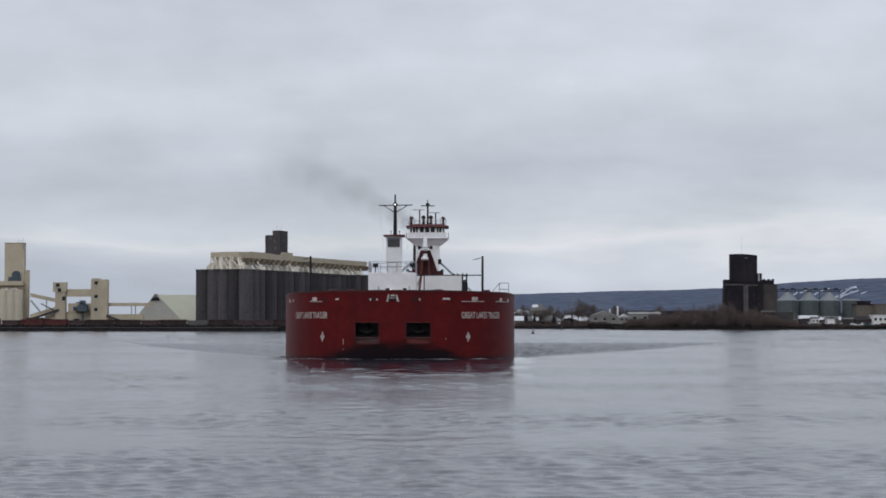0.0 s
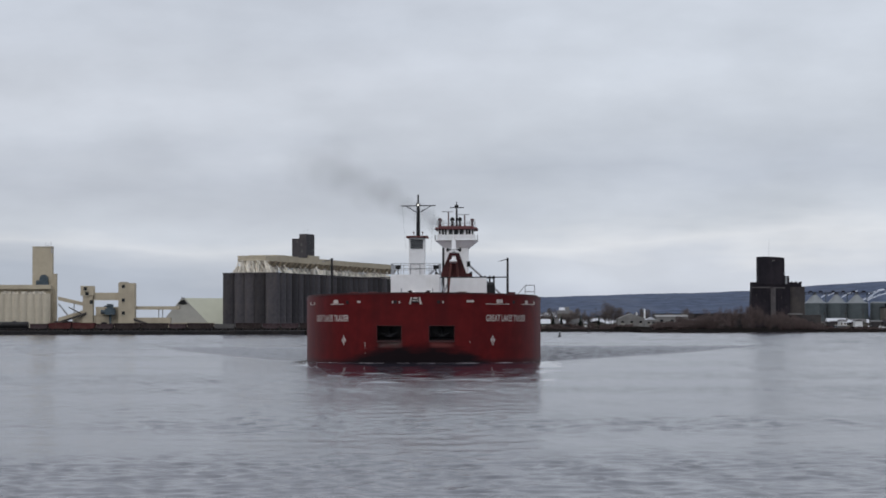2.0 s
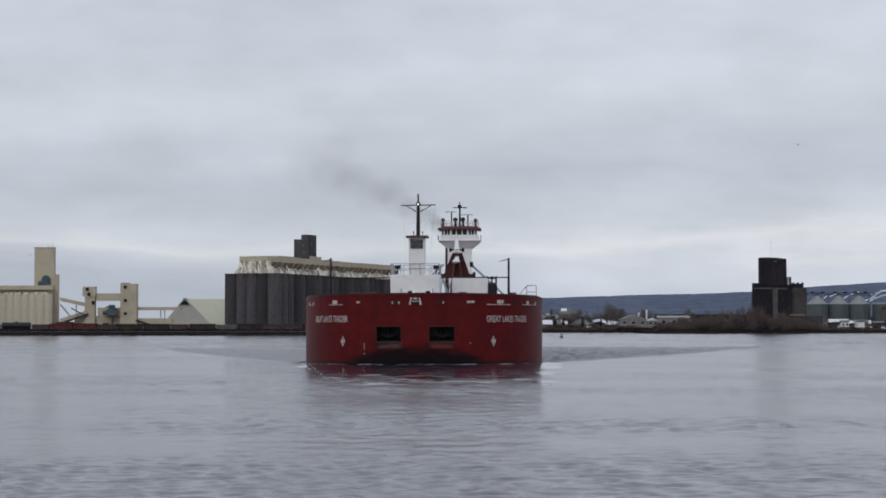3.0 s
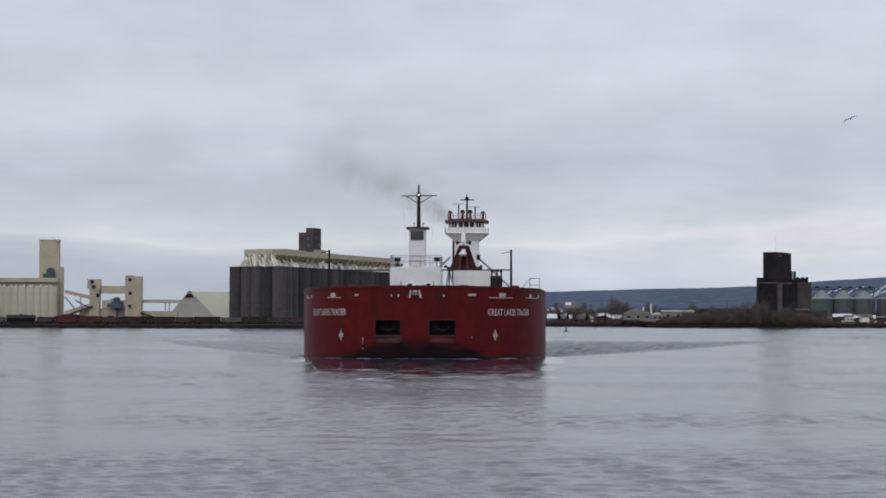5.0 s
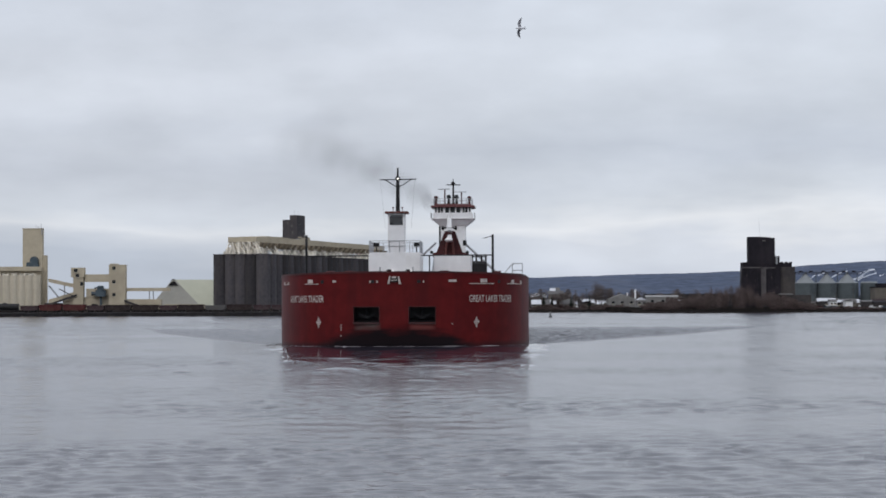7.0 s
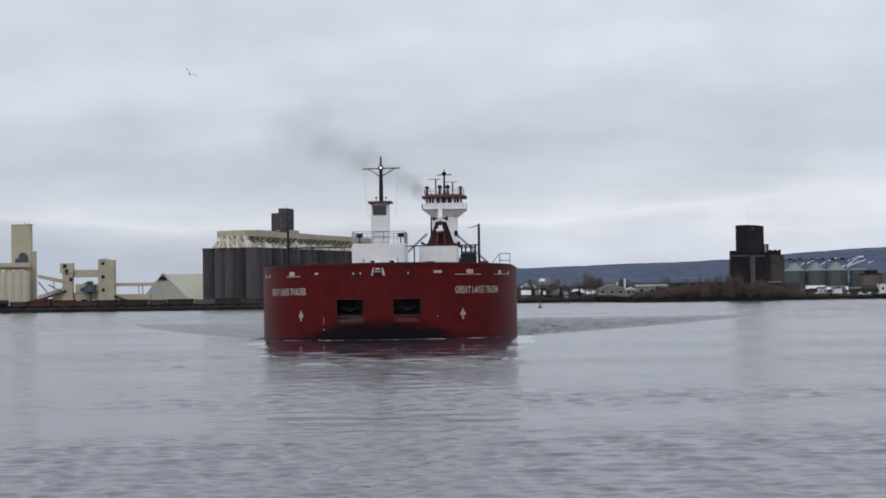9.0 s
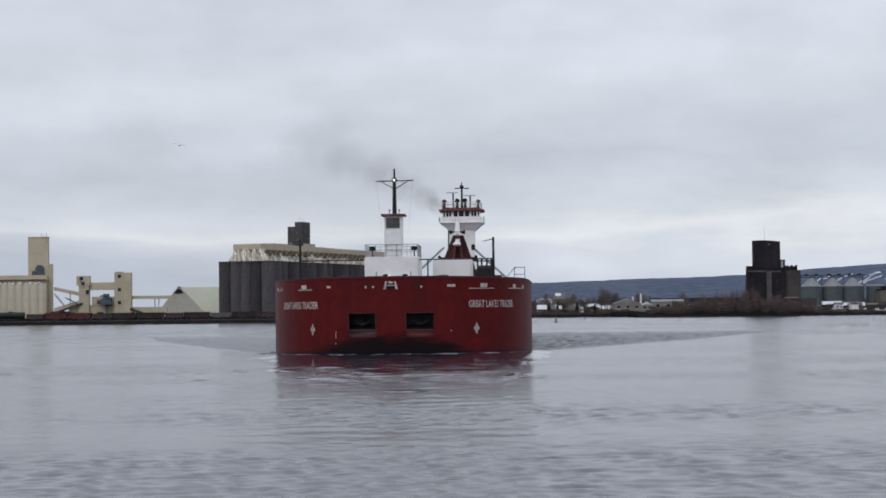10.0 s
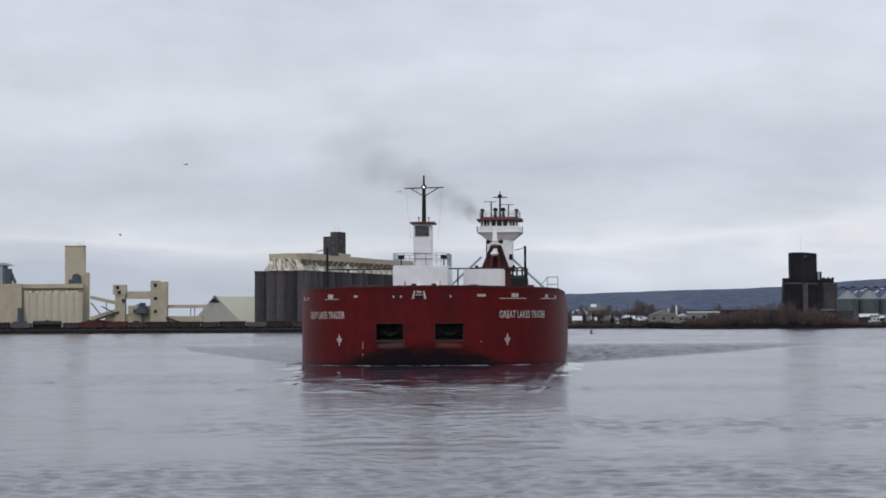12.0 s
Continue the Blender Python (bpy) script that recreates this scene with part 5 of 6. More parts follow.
    # snow runs on the hill
    for (ua, za), (ub, zb), w in (((1474, 529), (1492, 522), 6), ((1490, 523), (1502, 514), 7), ((1500, 516), (1508, 510), 8), ((1508, 510), (1516, 509), 5), ((1516, 509), (1519, 515), 3.5), ((1519, 515), (1508, 519), 4), ((1508, 518), (1496, 524), 5), ((1496, 523), (1484, 529), 6), ((1486, 517), (1500, 512), 3), ((1490, 546), (1514, 547), 3), ((1440, 523), (1452, 516), 5), ((1452, 516), (1468, 511), 3), ((1384, 526), (1392, 517), 4), ((1416, 519), (1428, 514), 3), ((1404, 523), (1412, 517), 3), ((1524, 520), (1534, 517), 2)):
        D = 3650
        bm = bmesh.new()
        kk = D / 3512.5
        pts = []
        for j in range(9):
            t = j / 8
            u, z = ua + (ub - ua) * t, za + (zb - za) * t
            xx = (u - 784) * kk
            zz = 3.4 + (571 - z) * kk
            lo_, hi_ = 3000.0, 4000.0
            for _ in range(24):
                mid = (lo_ + hi_) / 2
                if hill_z(xx * mid / D, mid) > 3.4 + (571 - z) * mid / 3512.5:
                    hi_ = mid
                else:
                    lo_ = mid
            pts.append((xx * lo_ / D, lo_ - 3, 3.4 + (571 - z) * lo_ / 3512.5))
        for q, (pa, pb) in enumerate(zip(pts, pts[1:])):
            wa, wb = (w * 1.35 * (0.55 + 0.5 * abs(noise.noise((c[0] * 0.11, c[2] * 0.3, 4)))) for c in (pa, pb))
            v = [bm.verts.new(c) for c in ((pa[0], pa[1], pa[2] - wa / 2), (pb[0], pb[1], pb[2] - wb / 2), (pb[0], pb[1] + 3, pb[2] + wb / 2), (pa[0], pa[1] + 3, pa[2] + wa / 2))]
            bm.faces.new(v)
        part("ski_run", bm, M_SNOW, HILL, "snow-covered clearing on the hill")


town()


# ---- brush, trees, buoys ----
def twigs(rng, c, rx, ry, h, n, size):
    """The corners of n small uneven blades that fill a lumpy space above c; three corners a blade."""
    lobes = np.stack([rng.uniform(-0.6, 0.6, 7) * rx, rng.uniform(-0.6, 0.6, 7) * ry, rng.uniform(0.25, 0.85, 7) * h, rng.uniform(0.28, 0.5, 7)], -1)
    lobe = lobes[rng.integers(0, 7, n)]

    def unit(v):
        return v / np.linalg.norm(v, axis=1, keepdims=True)
    u = unit(rng.normal(size=(n, 3))) * rng.random((n, 1)) ** 0.4
    p = np.asarray(c) + lobe[:, :3] + u * lobe[:, 3:] * np.array([rx, ry, h * 0.75])
    p[:, 2] = np.maximum(p[:, 2], c[2] - 0.2)
    d = unit(rng.normal(size=(n, 3)) * 0.55 + np.array([0, 0, 0.7])) * size * rng.uniform(0.6, 1.5, (n, 1))
    w = unit(np.cross(d, rng.normal(size=(n, 3)))) * size * rng.uniform(0.10, 0.26, (n, 1))
    return np.stack([p - w, p + w, p + d + w * 0.3], 1).reshape(-1, 3)


def blades(name, corners, mat, parent=None):
    co = np.vstack(corners)
    me = bpy.data.meshes.new(name)
    me.from_pydata(co.tolist(), [], np.arange(len(co)).reshape(-1, 3).tolist())
    me.materials.append(mat)
    ob = new(name, me)
    ob.parent = parent
    return ob


def brush_mass(name, label, spots, mat, seed, size=0.45, thick=1.0):
    rng = np.random.default_rng(seed)
    parts = []
    for x, y, r, h in spots:
        g0 = 1.0 if y - shore_y(x) < 22 else 2.3
        parts.append(twigs(rng, (x, y, g0), r * 1.25, r, h, int((420 + 170 * r) * thick), size))
    return tagged(blades(name, parts, mat), label, "brush", kind="stuff")


def plant_shore():
    rng = random.Random(33)
    spots = []
    for _ in range(150):  # the low point by the old elevator
        x = rng.uniform(90, 176)
        k = min(1.0, (x - 84) / 38)
        spots.append((x, shore_y(x) + rng.uniform(6, 34), rng.uniform(2.0, 3.8), rng.uniform(1.4, 2.6) + 10.5 * k * max(0.0, 1 - (abs(x - 130) / 42) ** 1.5) * rng.uniform(0.35, 1.0)))
    for _ in range(40):  # beyond it, below the bins
        x = rng.uniform(150, 240)
        spots.append((x, shore_y(x) + rng.uniform(8, 20), rng.uniform(1.2, 2.2), rng.uniform(0.8, 1.6)))
    brush_mass("brush", "tangled bare brown brush on the low shore", spots, M_BRUSH, 1, 0.38, 1.2)
    spots = []
    for _ in range(75):  # round the cove
        x = rng.uniform(30, 96)
        spots.append((x, 1088 + rng.uniform(6, 30), rng.uniform(1.4, 3.0), rng.uniform(0.7, 1.9)))
    for _ in range(60):
        x = rng.uniform(30, 160)
        spots.append((x, 1190 + rng.uniform(0, 90), rng.uniform(2.5, 5.0), rng.uniform(3.0, 7.0)))
    brush_mass("cove_brush", "dull brown brush and scrub round the cove", spots, M_BRUSH, 2)
    spots = []
    for _ in range(150):  # far woods under the hill
        x = rng.uniform(30, 420)
        spots.append((x, 1700 + rng.uniform(0, 400), rng.uniform(5, 10), rng.uniform(6, 12)))
    brush_mass("far_woods", "dark line of bare far woods", spots, M_FARWOOD, 3, 1.2, 0.35)


M_TWIG = surface("grey_bare_twigs", (0.115, 0.095, 0.090), 0.95, grain=0.4, spread=0.3, spec=0.1, islands=0.4)
M_FARWOOD = surface("grey_bare_woods", (0.060, 0.066, 0.078), 0.95, grain=0.2, spread=0.3, spec=0.1, islands=0.4)
plant_shore()


def bare_tree(seed, h, label="bare brown deciduous tree", crown_mat=None):
    rng = random.Random(seed)
    e = thing("tree", label, "tree", "bare trees round the cove")
    bm = bmesh.new()
    tube(bm, (0, 0, -0.3), (0.2, 0, h * 0.55), 0.32, 0.16, 7)
    for _ in range(11):
        z = h * rng.uniform(0.25, 0.55)
        a = rng.uniform(0, math.tau)
        r = h * rng.uniform(0.15, 0.30)
        tube(bm, (0.1, 0, z), (r * math.cos(a), r * math.sin(a), z + h * rng.uniform(0.2, 0.42)), 0.13, 0.03, 5, False)
    part("trunk", bm, M_BARK, e)
    blades("crown", [twigs(np.random.default_rng(seed), (0, 0, h * 0.18), h * 0.48, h * 0.48, h * 0.82, 2600, 0.5)], crown_mat or M_TWIG, e)
    return e


def conifer(seed, h):
    rng = random.Random(seed)
    e = thing("conifer", "dark green conifer by the cove", "tree", "conifers by the cove")
    bm = bmesh.new()
    tube(bm, (0, 0, -0.3), (0, 0, h), 0.25, 0.04, 6)
    part("trunk", bm, M_BARK, e)
    bm = bmesh.new()
    for _ in range(500):
        t = rng.random() ** 0.8
        r = (1 - t) * h * 0.30 * rng.uniform(0.5, 1.1) + 0.1
        a = rng.uniform(0, math.tau)
        p = Vector((0, 0, h * (0.12 + 0.88 * t)))
        d = Vector((math.cos(a) * r, math.sin(a) * r, -0.25 * r))
        w = Vector((-math.sin(a), math.cos(a), 0)) * 0.35
        v = [bm.verts.new(q) for q in (p, p + d * 0.8 + w, p + d, p + d * 0.8 - w)]
        bm.faces.new(v)
    part("crown", bm, M_CONIFER, e, fix=False)
    return e


def plant_trees():
    first = [bare_tree(11, 13.0), bare_tree(12, 11.0), bare_tree(13, 8.0)]
    places = [(80, 1125, 0), (84, 1128, 1), (76.5, 1123, 1), (90, 1132, 2), (68, 1140, 2), (57, 1150, 2), (99, 1160, 2), (106, 1190, 1), (48, 1170, 1), (62, 1180, 1), (42, 1160, 2), (120, 1200, 2), (132, 1210, 1), (146, 1195, 2)]
    used = set()
    for i, (x, y, k) in enumerate(places):
        m = pose(x, y, 2.5, 0, 0, 47 * i)
        if k not in used:
            used.add(k)
            first[k].matrix_basis = m
        else:
            copy_thing(first[k], m)
    c = conifer(5, 6.5)
    c.matrix_basis = pose(62.0, 1112, 2.4)
    for x, y, s in ((72.5, 1116, 30), (52, 1130, 80), (90, 1160, 140), (47, 1118, 20)):
        copy_thing(c, pose(x, y, 2.3, 0, 0, s))


plant_trees()


def dock():
    e = thing("dock", "low dark timber dock on piles", "dock", at=pose(217, 992, 0))
    boxpart("deck", M_BLACKTIMBER, e, 0, 30, 0, 6, 1.0, 1.4)
    for k in range(11):
        tubepart("pile", M_BLACKTIMBER, e, (0.4 + k * 2.9, 0.2, -1.5), (0.4 + k * 2.9, 0.2, 1.9), 0.18, seg=7)
    for x, y, w in ((198, 1013, 4.2), (203.5, 1014, 3.6), (209, 1012, 4.6), (214, 1013, 3.8), (186, 1010, 4.0)):
        b = thing("small_boat", "small white boat laid up ashore", "boat", "boats laid up ashore", pose(x, y, 1.55))
        bm = bmesh.new()
        prism(bm, [(-w / 2, 0.5), (-w / 2 + 0.5, 0.0), (w / 2 - 0.9, 0.0), (w / 2 + 0.2, 0.9), (-w / 2, 0.85)], -0.8, 0.8, "y")
        part("hull", bm, M_WHITE, b)
        boxpart("cabin", M_WHITE, b, -w * 0.2, w * 0.2, -0.6, 0.6, 0.85, 1.6, top=0.8)
        boxpart("windscreen", M_GLASS, b, -w * 0.14, w * 0.14, -0.63, -0.56, 1.05, 1.35)


dock()


def buoy(x, y, s, label):
    e = thing("buoy", label, "buoy", "harbour buoys", pose(x, y, LEVEL))
    bm = bmesh.new()
    tube(bm, (0, 0, -0.4), (0, 0, 0.45), 0.75 * s, 0.7 * s, 14)
    part("float", bm, M_BLACK, e)
    bm = bmesh.new()
    for a in range(4):
        c, q = math.cos(a * math.tau / 4 + 0.6), math.sin(a * math.tau / 4 + 0.6)
        tube(bm, (0.5 * s * c, 0.5 * s * q, 0.4), (0.18 * s * c, 0.18 * s * q, 1.9 * s), 0.07 * s, seg=5)
    box(bm, -0.25 * s, 0.25 * s, -0.25 * s, 0.25 * s, 1.2 * s, 1.9 * s)
    part("cage", bm, M_BLACK, e)
    bm = bmesh.new()
    lump(bm, (0, 0, 2.1 * s), 0.2 * s, 0.2 * s, 0.25 * s)
    part("lantern", bm, M_GREY, e)


buoy(28.4, 628, 0.78, "dark lattice harbour buoy afloat")
buoy(52.0, 870, 0.7, "small dark harbour buoy afloat")


# ---- gulls ----
def gull():
    e = thing("gull", "grey and white gull in flight", "bird", "gulls")
    bm = bmesh.new()
    lump(bm, (0, 0, 0), 0.085, 0.24, 0.08, 12, 8)
    lump(bm, (0, 0.24, 0.03), 0.05, 0.08, 0.05, 8, 6)
    tube(bm, (0, 0.30, 0.03), (0, 0.37, 0.02), 0.018, 0.004, 6)
    v = [bm.verts.new(c) for c in ((-0.03, -0.18, 0.015), (0.03, -0.18, 0.015), (0.09, -0.38, 0.01), (-0.09, -0.38, 0.01))]
    w = [bm.verts.new((q.co.x, q.co.y, q.co.z - 0.02)) for q in v]
    bm.faces.new(v)
    bm.faces.new(w[::-1])
    for i in range(4):
        bm.faces.new((v[i], w[i], w[(i + 1) % 4], v[(i + 1) % 4]))
    part("body", bm, M_FEATHER, e, smooth=True)
    wings = []
    for sx in (-1, 1):
        bm = bmesh.new()
        lead = [(0.0, 0.10, 0.0), (0.28, 0.16, 0.07), (0.50, 0.08, 0.06), (0.70, -0.10, 0.0)]
        trail = [(0.0, -0.11, 0.0), (0.28, -0.05, 0.06), (0.50, -0.10, 0.05), (0.70, -0.13, 0.0)]
        up = [[bm.verts.new((sx * x, y, z + 0.008)) for x, y, z in row] for row in (lead, trail)]
        dn = [[bm.verts.new((sx * x, y, z - 0.008)) for x, y, z in row] for row in (lead, trail)]
        for k in range(3):
            bm.faces.new((up[0][k], up[0][k + 1], up[1][k + 1], up[1][k]))
            bm.faces.new((dn[0][k], dn[1][k], dn[1][k + 1], dn[0][k + 1]))
            bm.faces.new((up[0][k], dn[0][k], dn[0][k + 1], up[0][k + 1]))
            bm.faces.new((up[1][k], up[1][k + 1], dn[1][k + 1], dn[1][k]))
        bm.faces.new((up[0][3], dn[0][3], dn[1][3], up[1][3]))
        wing = part("wing", bm, M_WINGTIP, e, "dark grey wing")
        wings.append((sx, wing))
    return e, wings


GULLS = [gull() for _ in range(4)]


# ---- smoke: thin drifting pieces ----
def smoke_surface():
    m = bpy.data.materials.new("thin_exhaust_smoke")
    m.use_nodes = True
    nt = m.node_tree
    out = nt.nodes["Material Output"]
    nt.nodes.remove(nt.nodes["Principled BSDF"])
    co = nt.nodes.new("ShaderNodeTexCoord").outputs["Object"]
    sep = nt.nodes.new("ShaderNodeSeparateXYZ")
    nt.links.new(co, sep.inputs[0])
    r2 = math_node(nt, "ADD", math_node(nt, "MULTIPLY", sep.outputs[0], sep.outputs[0]), math_node(nt, "MULTIPLY", sep.outputs[2], sep.outputs[2]))
    soft = math_node(nt, "POWER", math_node(nt, "MAXIMUM", math_node(nt, "SUBTRACT", 1.0, r2), 0.0), 1.6)
    n = node(nt, "ShaderNodeTexNoise", Scale=1.1, Detail=2.5, Roughness=0.5)
    nt.links.new(co, n.inputs["Vector"])
    tex = ramp(nt, n.outputs["Fac"], [(0.22, 0.25), (0.78, 1.0)])
    rnd = nt.nodes.new("ShaderNodeObjectInfo").outputs["Color"]
    dens = math_node(nt, "MULTIPLY", math_node(nt, "MULTIPLY", soft, tex), rnd)
    tr = nt.nodes.new("ShaderNodeBsdfTransparent")
    df = nt.nodes.new("ShaderNodeBsdfDiffuse")
    df.inputs["Color"].default_value = (0.06, 0.055, 0.058, 1)
    mx = nt.nodes.new("ShaderNodeMixShader")
    nt.links.new(dens, mx.inputs[0])
    nt.links.new(tr.outputs[0], mx.inputs[1])
    nt.links.new(df.outputs[0], mx.inputs[2])
    nt.links.new(mx.outputs[0], out.inputs["Surface"])
    return m


M_SMOKE = smoke_surface()
# across, height, half-width, half-height, density, in the ship's space beside the pilothouse
PUFFS = [(-4.0, 22.6, 1.9, 2.4, 0.26), (-6.0, 24.0, 2.8, 3.0, 0.20), (-8.8, 25.6, 3.6, 3.2, 0.13), (-12.0, 27.2, 4.2, 3.6, 0.12), (-14.2, 29.6, 4.4, 3.4, 0.10),
         (-16.6, 28.2, 5.0, 3.8, 0.10), (-20.2, 31.2, 5.6, 4.6, 0.10), (-24.2, 32.4, 5.4, 5.4, 0.085), (-28.8, 33.8, 6.0, 5.2, 0.065), (-23.0, 37.0, 5.0, 5.0, 0.05)]
SMOKE = []


def build_smoke():
    bm = bmesh.new()
    bmesh.ops.create_uvsphere(bm, u_segments=24, v_segments=14, radius=1)
    me = bpy.data.meshes.new("smoke_puff")
    bm.to_mesh(me)
    bm.free()
    me.shade_smooth()
    me.materials.append(M_SMOKE)
    for k, (x, z, rx, rz, d) in enumerate(PUFFS):
        ob = tagged(new("smoke_puff", me), "faint dark drifting exhaust smoke", "smoke", "smoke trail")
        ob.scale = (rx, 2.0, rz)
        ob.color = (d, d, d, 1)
        SMOKE.append((ob, x, z))


build_smoke()


# ---- wake ----
def build_wake():
    """The bow wave: a sharp outer crest on each side and the choppy water inside it, in the ship's space."""
    bm = bmesh.new()
    rng = np.random.default_rng(3)
    n, m = 420, 60
    for sx in (-1, 1):
        trains = [(math.tau / lam, rng.uniform(0, math.tau), rng.uniform(0, math.tau), 0.012 * lam ** 0.6) for lam in np.geomspace(0.8, 3.0, 16)]
        grid = []
        for i in range(n):
            y = 12.5 + 215 * (i / (n - 1)) ** 1.25
            t = (y - 12.5) / 215
            edge = 12.15 + 0.33 * (y - 12.5) - 0.0004 * (y - 12.5) ** 2 + 0.9 * math.sin(y * 0.09 + sx) * t
            row = []
            for j in range(m):
                u = 1 - (1 - j / (m - 1)) ** 1.6
                lo = 11.7
                x = lo + (edge + 1.8 - lo) * u
                q = x - edge
                crest = 0.17 * math.exp(-(q / 1.1) ** 2) * (1 - t) ** 0.9 * (0.85 + 0.15 * math.sin(y * 0.23 + sx * 2)) * min(1, 0.1 + t * 6) * (1.0 if sx > 0 else 0.6)
                second = 0.03 * math.exp(-((q + 6.0) / 1.3) ** 2) * (1 - t) * min(1, t * 8)
                chop = sum(a * math.sin(k * (x * math.cos(d) + y * math.sin(d)) + p) for k, d, p, a in trains)
                fade = min(1.0, max(0.0, (0.9 - q) / 1.4)) * min(1.0, (1 - t) * 1.35)
                row.append(bm.verts.new((sx * x, y, crest + second + chop * fade * (1.5 if sx > 0 else 0.75) + 0.17 * fade - 0.08)))
            grid.append(row)
        for a, b in zip(grid, grid[1:]):
            for j in range(m - 1):
                bm.faces.new((a[j], a[j + 1], b[j + 1], b[j]) if sx > 0 else (a[j + 1], a[j], b[j], b[j + 1]))
    return tagged(part("bow_wave", bm, M_CHOP, smooth=True, fix=False), "dark crests and chop of the ship's bow wave", "wave", kind="stuff")


WAKE = build_wake()


def build_calm():
    """The smooth slick that the blunt bow pushes before it, in the ship's space."""
    rng = np.random.default_rng(12)
    trains = [(math.tau / lam, rng.normal(-1.57, 0.17), rng.uniform(0, math.tau), 0.0040 * lam ** 0.8) for lam in np.geomspace(0.6, 2.6, 16)]
    n, m = 84, 420
    bm = bmesh.new()
    grid = []
    for i in range(n):
        x = -14.6 + 29.2 * i / (n - 1)
        row = []
        reach = 80.0
        for j in range(m):
            v = (j / (m - 1)) ** 1.15
            px, py = x * (1 - v * reach / 170) + 0.055 * v * reach, bow_y(x) + 0.25 - v * reach
            side = min(1.0, (14.6 - abs(x)) / 2.2)
            thin = min(1.0, max(0.0, (v - 0.12) / 0.88))
            # it thins out into drifting tongues towards the pier
            tongue = noise.noise((px * 0.22, py * 0.17, 2.0)) + 0.5 * noise.noise((px * 0.5, py * 0.45, 6.0))
            z = 0.07 - 0.13 * thin + 0.13 * tongue * min(1.0, v * 3.2) - 0.12 * (1 - side)
            rip = sum(a * math.sin(k * (px * math.cos(d) + py * math.sin(d)) + p) for k, d, p, a in trains)
            row.append(bm.verts.new((px, py, z + rip * side * (0.10 + 0.7 * thin))))
        grid.append(row)
    for a, b in zip(grid, grid[1:]):
        for j in range(m - 1):
            bm.faces.new((a[j], a[j + 1], b[j + 1], b[j]))
    ob = part("bow_swell", bm, M_CALM, smooth=True)
    return tagged(ob, "smooth dark swell pushed before the bow", "wave", kind="stuff")


CALM = build_calm()


def build_crest():
    """The thin broken line of foam where the bow meets the water, in the ship's space."""
    bm = bmesh.new()
    rows = []
    for i in range(241):
        q = -14.0 + 27.5 * i / 240
        n = noise.noise((q * 0.55, 2.0, 5.0)) + 0.5 * noise.noise((q * 2.6, 7.0, 1.0))
        h = 0.04 * max(0.0, 0.15 + n)
        out = 0.55 + 0.25 * noise.noise((q * 0.3, 0.0, 3.0))
        a, b, c = bow_at(q, out), bow_at(q, out + 0.12), bow_at(q, out + 0.3)
        rows.append([bm.verts.new(v) for v in ((*a, 0.02), (*b, 0.072 + h), (*c, 0.02))])
    for r, t in zip(rows, rows[1:]):
        for j in (0, 1):
            bm.faces.new((r[j], r[j + 1], t[j + 1], t[j]))
    return tagged(part("bow_foam", bm, M_FOAM, smooth=True), "thin pale line of foam along the bow", "foam", kind="stuff")


M_FOAM = surface("thin_grey_foam", (0.34, 0.31, 0.33), 0.7, grain=2.5, spread=0.5, stain=(0.10, 0.07, 0.08), stain_scale=0.7)
CREST = build_crest()


# ---- what moves ----
def spline(rows, t):
    ts = [r[0] for r in rows]
    return [float(np.interp(t, ts, [r[i] for r in rows])) for i in range(1, len(rows[0]))]


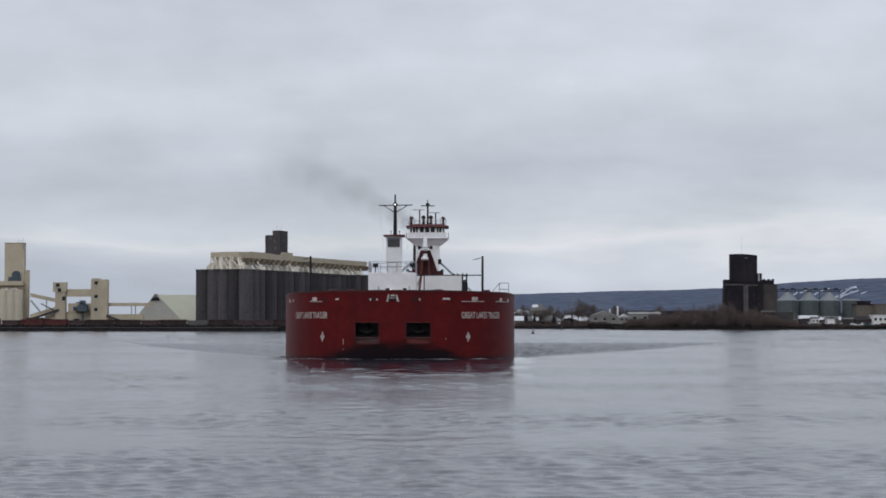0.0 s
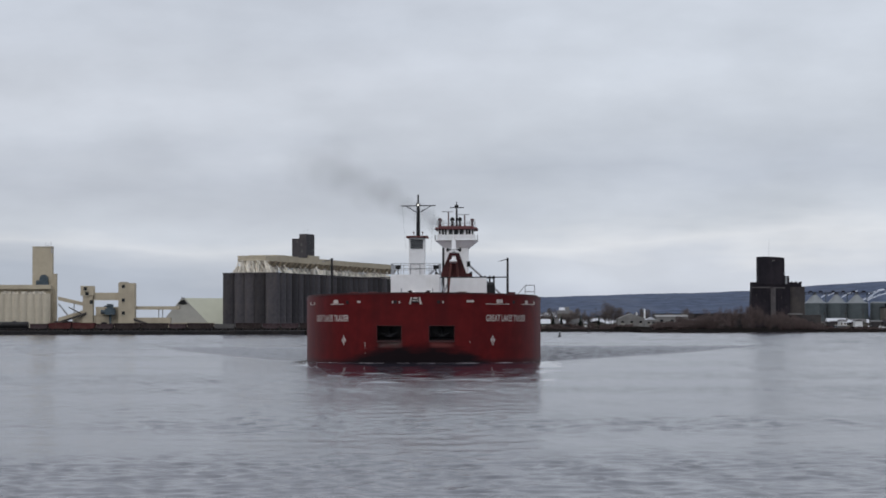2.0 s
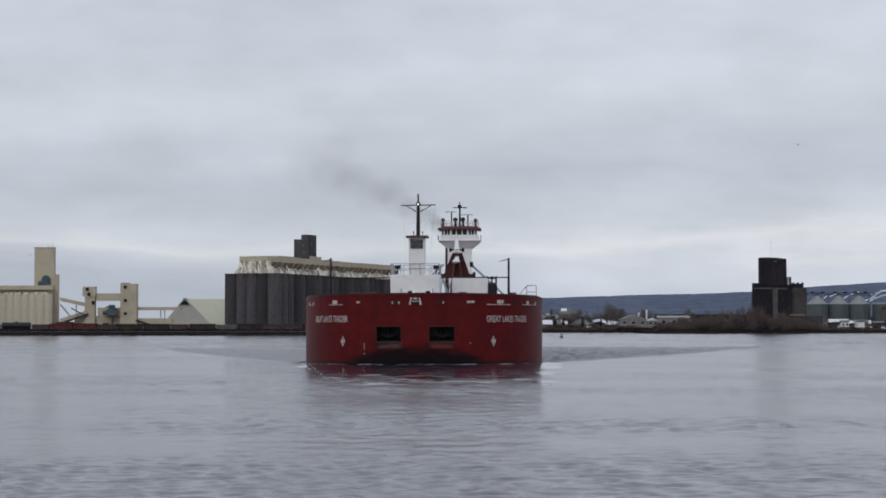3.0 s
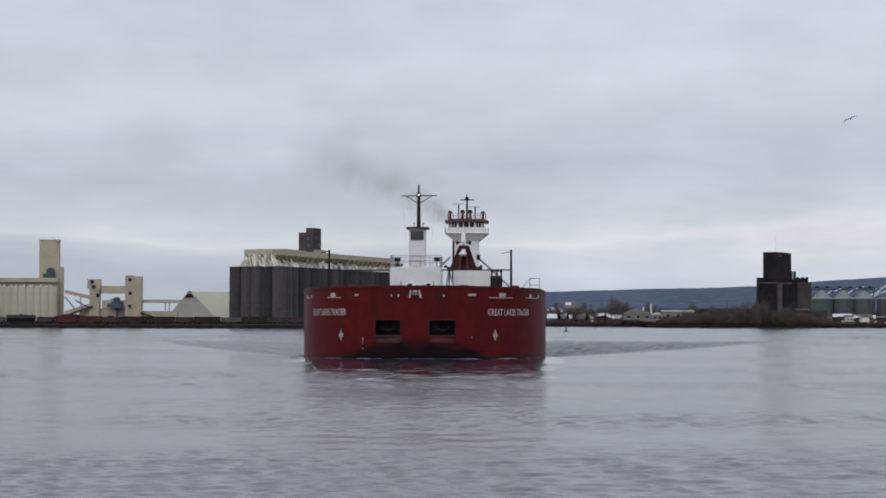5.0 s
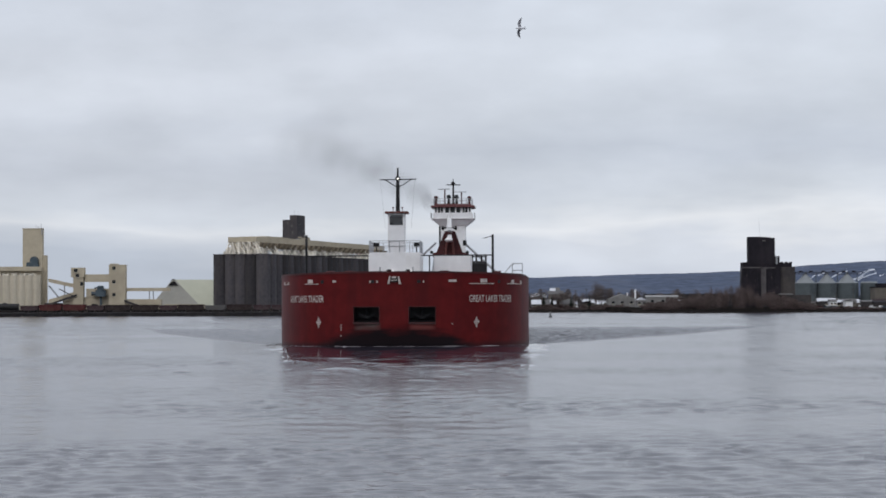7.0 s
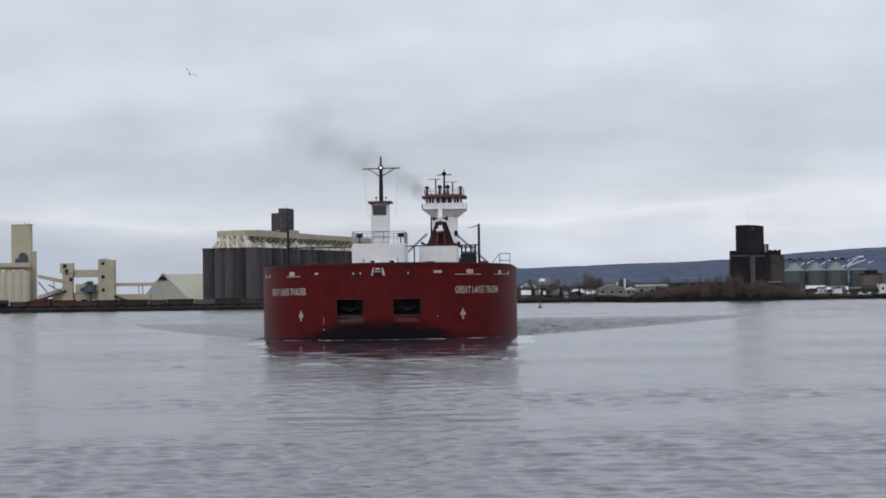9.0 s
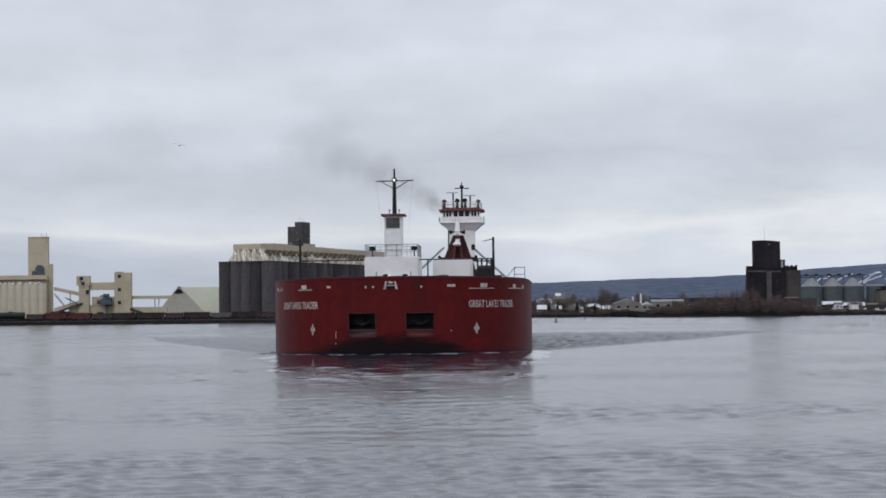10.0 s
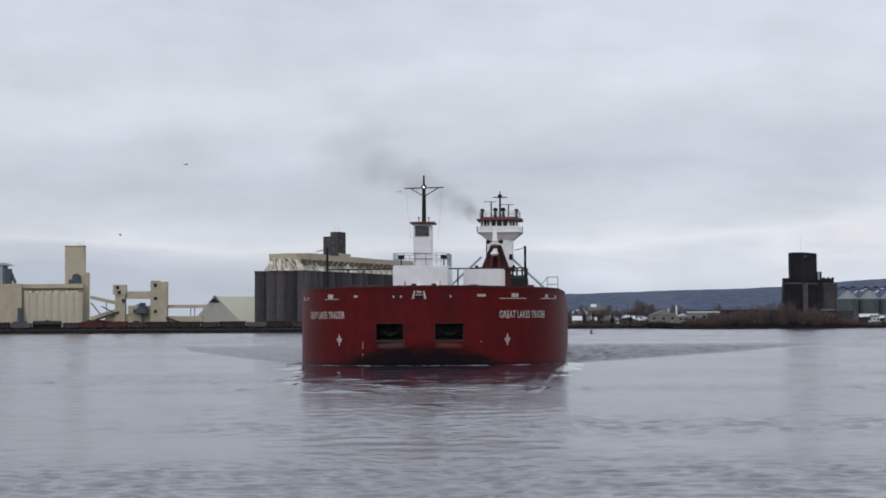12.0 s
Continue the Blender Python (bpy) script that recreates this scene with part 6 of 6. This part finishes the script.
def motions():
    # seconds, bow's place, turn
    SHIP = [(0, -4.671, 192.068, -0.528), (2, -4.930, 187.692, -0.756), (4, -5.216, 183.307, -0.991), (6, -5.530, 178.913, -1.233), (8, -5.871, 174.510, -1.481), (10, -6.241, 170.099, -1.737), (12, -6.638, 165.679, -1.999)]
    rows = [(t, pose(x, y, 0, 0, 0, a)) for t, x, y, a in SHIP]
    for ob in (BARGE, TUG):
        walk(ob, rows)
    for ob in (WAKE, CALM, CREST):
        walk(ob, [(t, pose(0, 0, LEVEL) @ m) for t, m in rows])
    walk(WATER, [(0, pose(0, 0, LEVEL)), (12, pose(3.2, -3.6, LEVEL))])  # the ripples drift with the breeze
    # smoke stays beside the pilothouse and slips away to its lee, slowly turning over
    for k, (ob, x, z) in enumerate(SMOKE):
        track = []
        for t, m in rows:
            p = m @ Vector((x - 0.10 * t, 196, z + 0.05 * t))
            track.append((t, pose(p.x, p.y, p.z, 0, (9 if k % 2 else -7) * t / 2, 0)))
        walk(ob, track)
    # gulls: seconds, place, bank to the left
    FLIGHTS = [
        [(0, 140.0, 358.9, 38.8, 0), (1.2, 99.0, 344.3, 35.9, 0), (2.2, 67.9, 330.0, 35.2, 5), (2.5, 61.6, 324.9, 34.3, 5), (3, 51.1, 309.9, 31.7, 5), (3.2, 45.9, 299.9, 31.0, 0), (3.5, 41.3, 284.9, 29.6, -20), (3.8, 39.0, 259.9, 27.3, -30), (4.1, 39.1, 225.0, 24.3, -10), (4.4, 39.1, 195.1, 22.0, 20), (4.6, 37.9, 182.1, 21.2, 30), (4.8, 35.1, 175.1, 20.8, -15), (5, 32.0, 170.0, 20.7, -20), (5.2, 29.4, 165.0, 20.8, -25), (5.5, 25.5, 157.9, 21.3, -30), (5.8, 21.1, 151.8, 21.6, -40), (6, 18.2, 146.7, 21.5, -45), (6.2, 15.5, 142.7, 21.7, -50), (6.5, 11.3, 137.6, 21.9, -58), (6.8, 6.8, 132.6, 21.9, -70), (7, 4.0, 129.6, 21.6, -76), (7.2, 1.1, 129.6, 21.6, -84), (7.5, -2.9, 131.6, 21.8, -62), (7.7, -5.9, 134.6, 21.8, -53), (8.2, -13.0, 149.5, 23.0, -48), (8.7, -20.6, 174.4, 24.8, -45), (9.3, -28.3, 204.4, 25.2, -20), (9.5, -30.7, 214.4, 24.1, -10), (9.7, -32.5, 221.3, 23.3, 0), (10, -33.3, 231.1, 23.2, -10), (10.5, -32.2, 244.1, 22.0, -10), (11, -28.5, 259.0, 21.9, -5), (11.4, -23.6, 271.0, 22.1, 0), (11.5, -22.5, 274.0, 22.6, 0), (12, -14.7, 289.2, 22.6, 0)],
        [(0, -192.7, 199.2, 29.1, 0), (6, -114.1, 218.2, 25.8, 0), (9.5, -67.7, 244.3, 25.9, 0), (10.5, -54.3, 248.7, 25.5, 10), (11, -48.6, 250.5, 24.5, 0), (11.5, -45.0, 253.3, 24.2, 0), (12, -40.8, 256.3, 24.2, 0)],
        [(0, -271.9, 299.4, 24.0, 0), (6, -147.0, 298.0, 22.0, 0), (9.5, -89.9, 299.4, 20.3, 0), (10.5, -71.5, 298.6, 19.3, 20), (11, -64.5, 298.3, 18.9, 40), (11.5, -60.0, 298.2, 17.8, 20), (12, -57.5, 298.2, 17.0, 10)],
        [(0, -169.0, 399.7, 19.4, 0), (1.5, -118.3, 398.9, 19.0, 0), (2.4, -94.2, 398.4, 18.9, 40), (2.5, -93.2, 398.5, 18.9, 40), (2.8, -90.4, 398.5, 18.3, 35), (3.2, -87.0, 393.5, 17.1, 40), (3.6, -86.2, 383.5, 16.8, 60), (4, -92.7, 373.3, 17.5, 50), (4.5, -101.9, 363.1, 18.3, 20), (6, -145.6, 358.1, 20.7, 0), (12, -336.6, 349.5, 32.9, 0)],
    ]
    for (bird, wings), way in zip(GULLS, FLIGHTS):
        rows = []
        for i, (t, x, y, z, bank) in enumerate(way):
            a, b = way[max(0, i - 1)], way[min(len(way) - 1, i + 1)]
            d = Vector((b[1] - a[1], b[2] - a[2], b[3] - a[3])).normalized()
            turn = math.degrees(math.atan2(-d.x, d.y))
            rows.append((t, Matrix.Translation((x, y, z)) @ pose(0, 0, 0, 0, 0, turn) @ pose(0, 0, 0, math.degrees(math.asin(d.z)), 0, 0) @ pose(0, 0, 0, 0, -bank, 0)))
        walk(bird, rows)
        for sx, wing in wings:
            beat = [(k / 10, 14 * math.sin(k * 1.35) + 6) for k in range(121)]
            walk(wing, [(t, pose(0, 0, 0.03, 0, -sx * a, 0)) for t, a in beat])


motions()
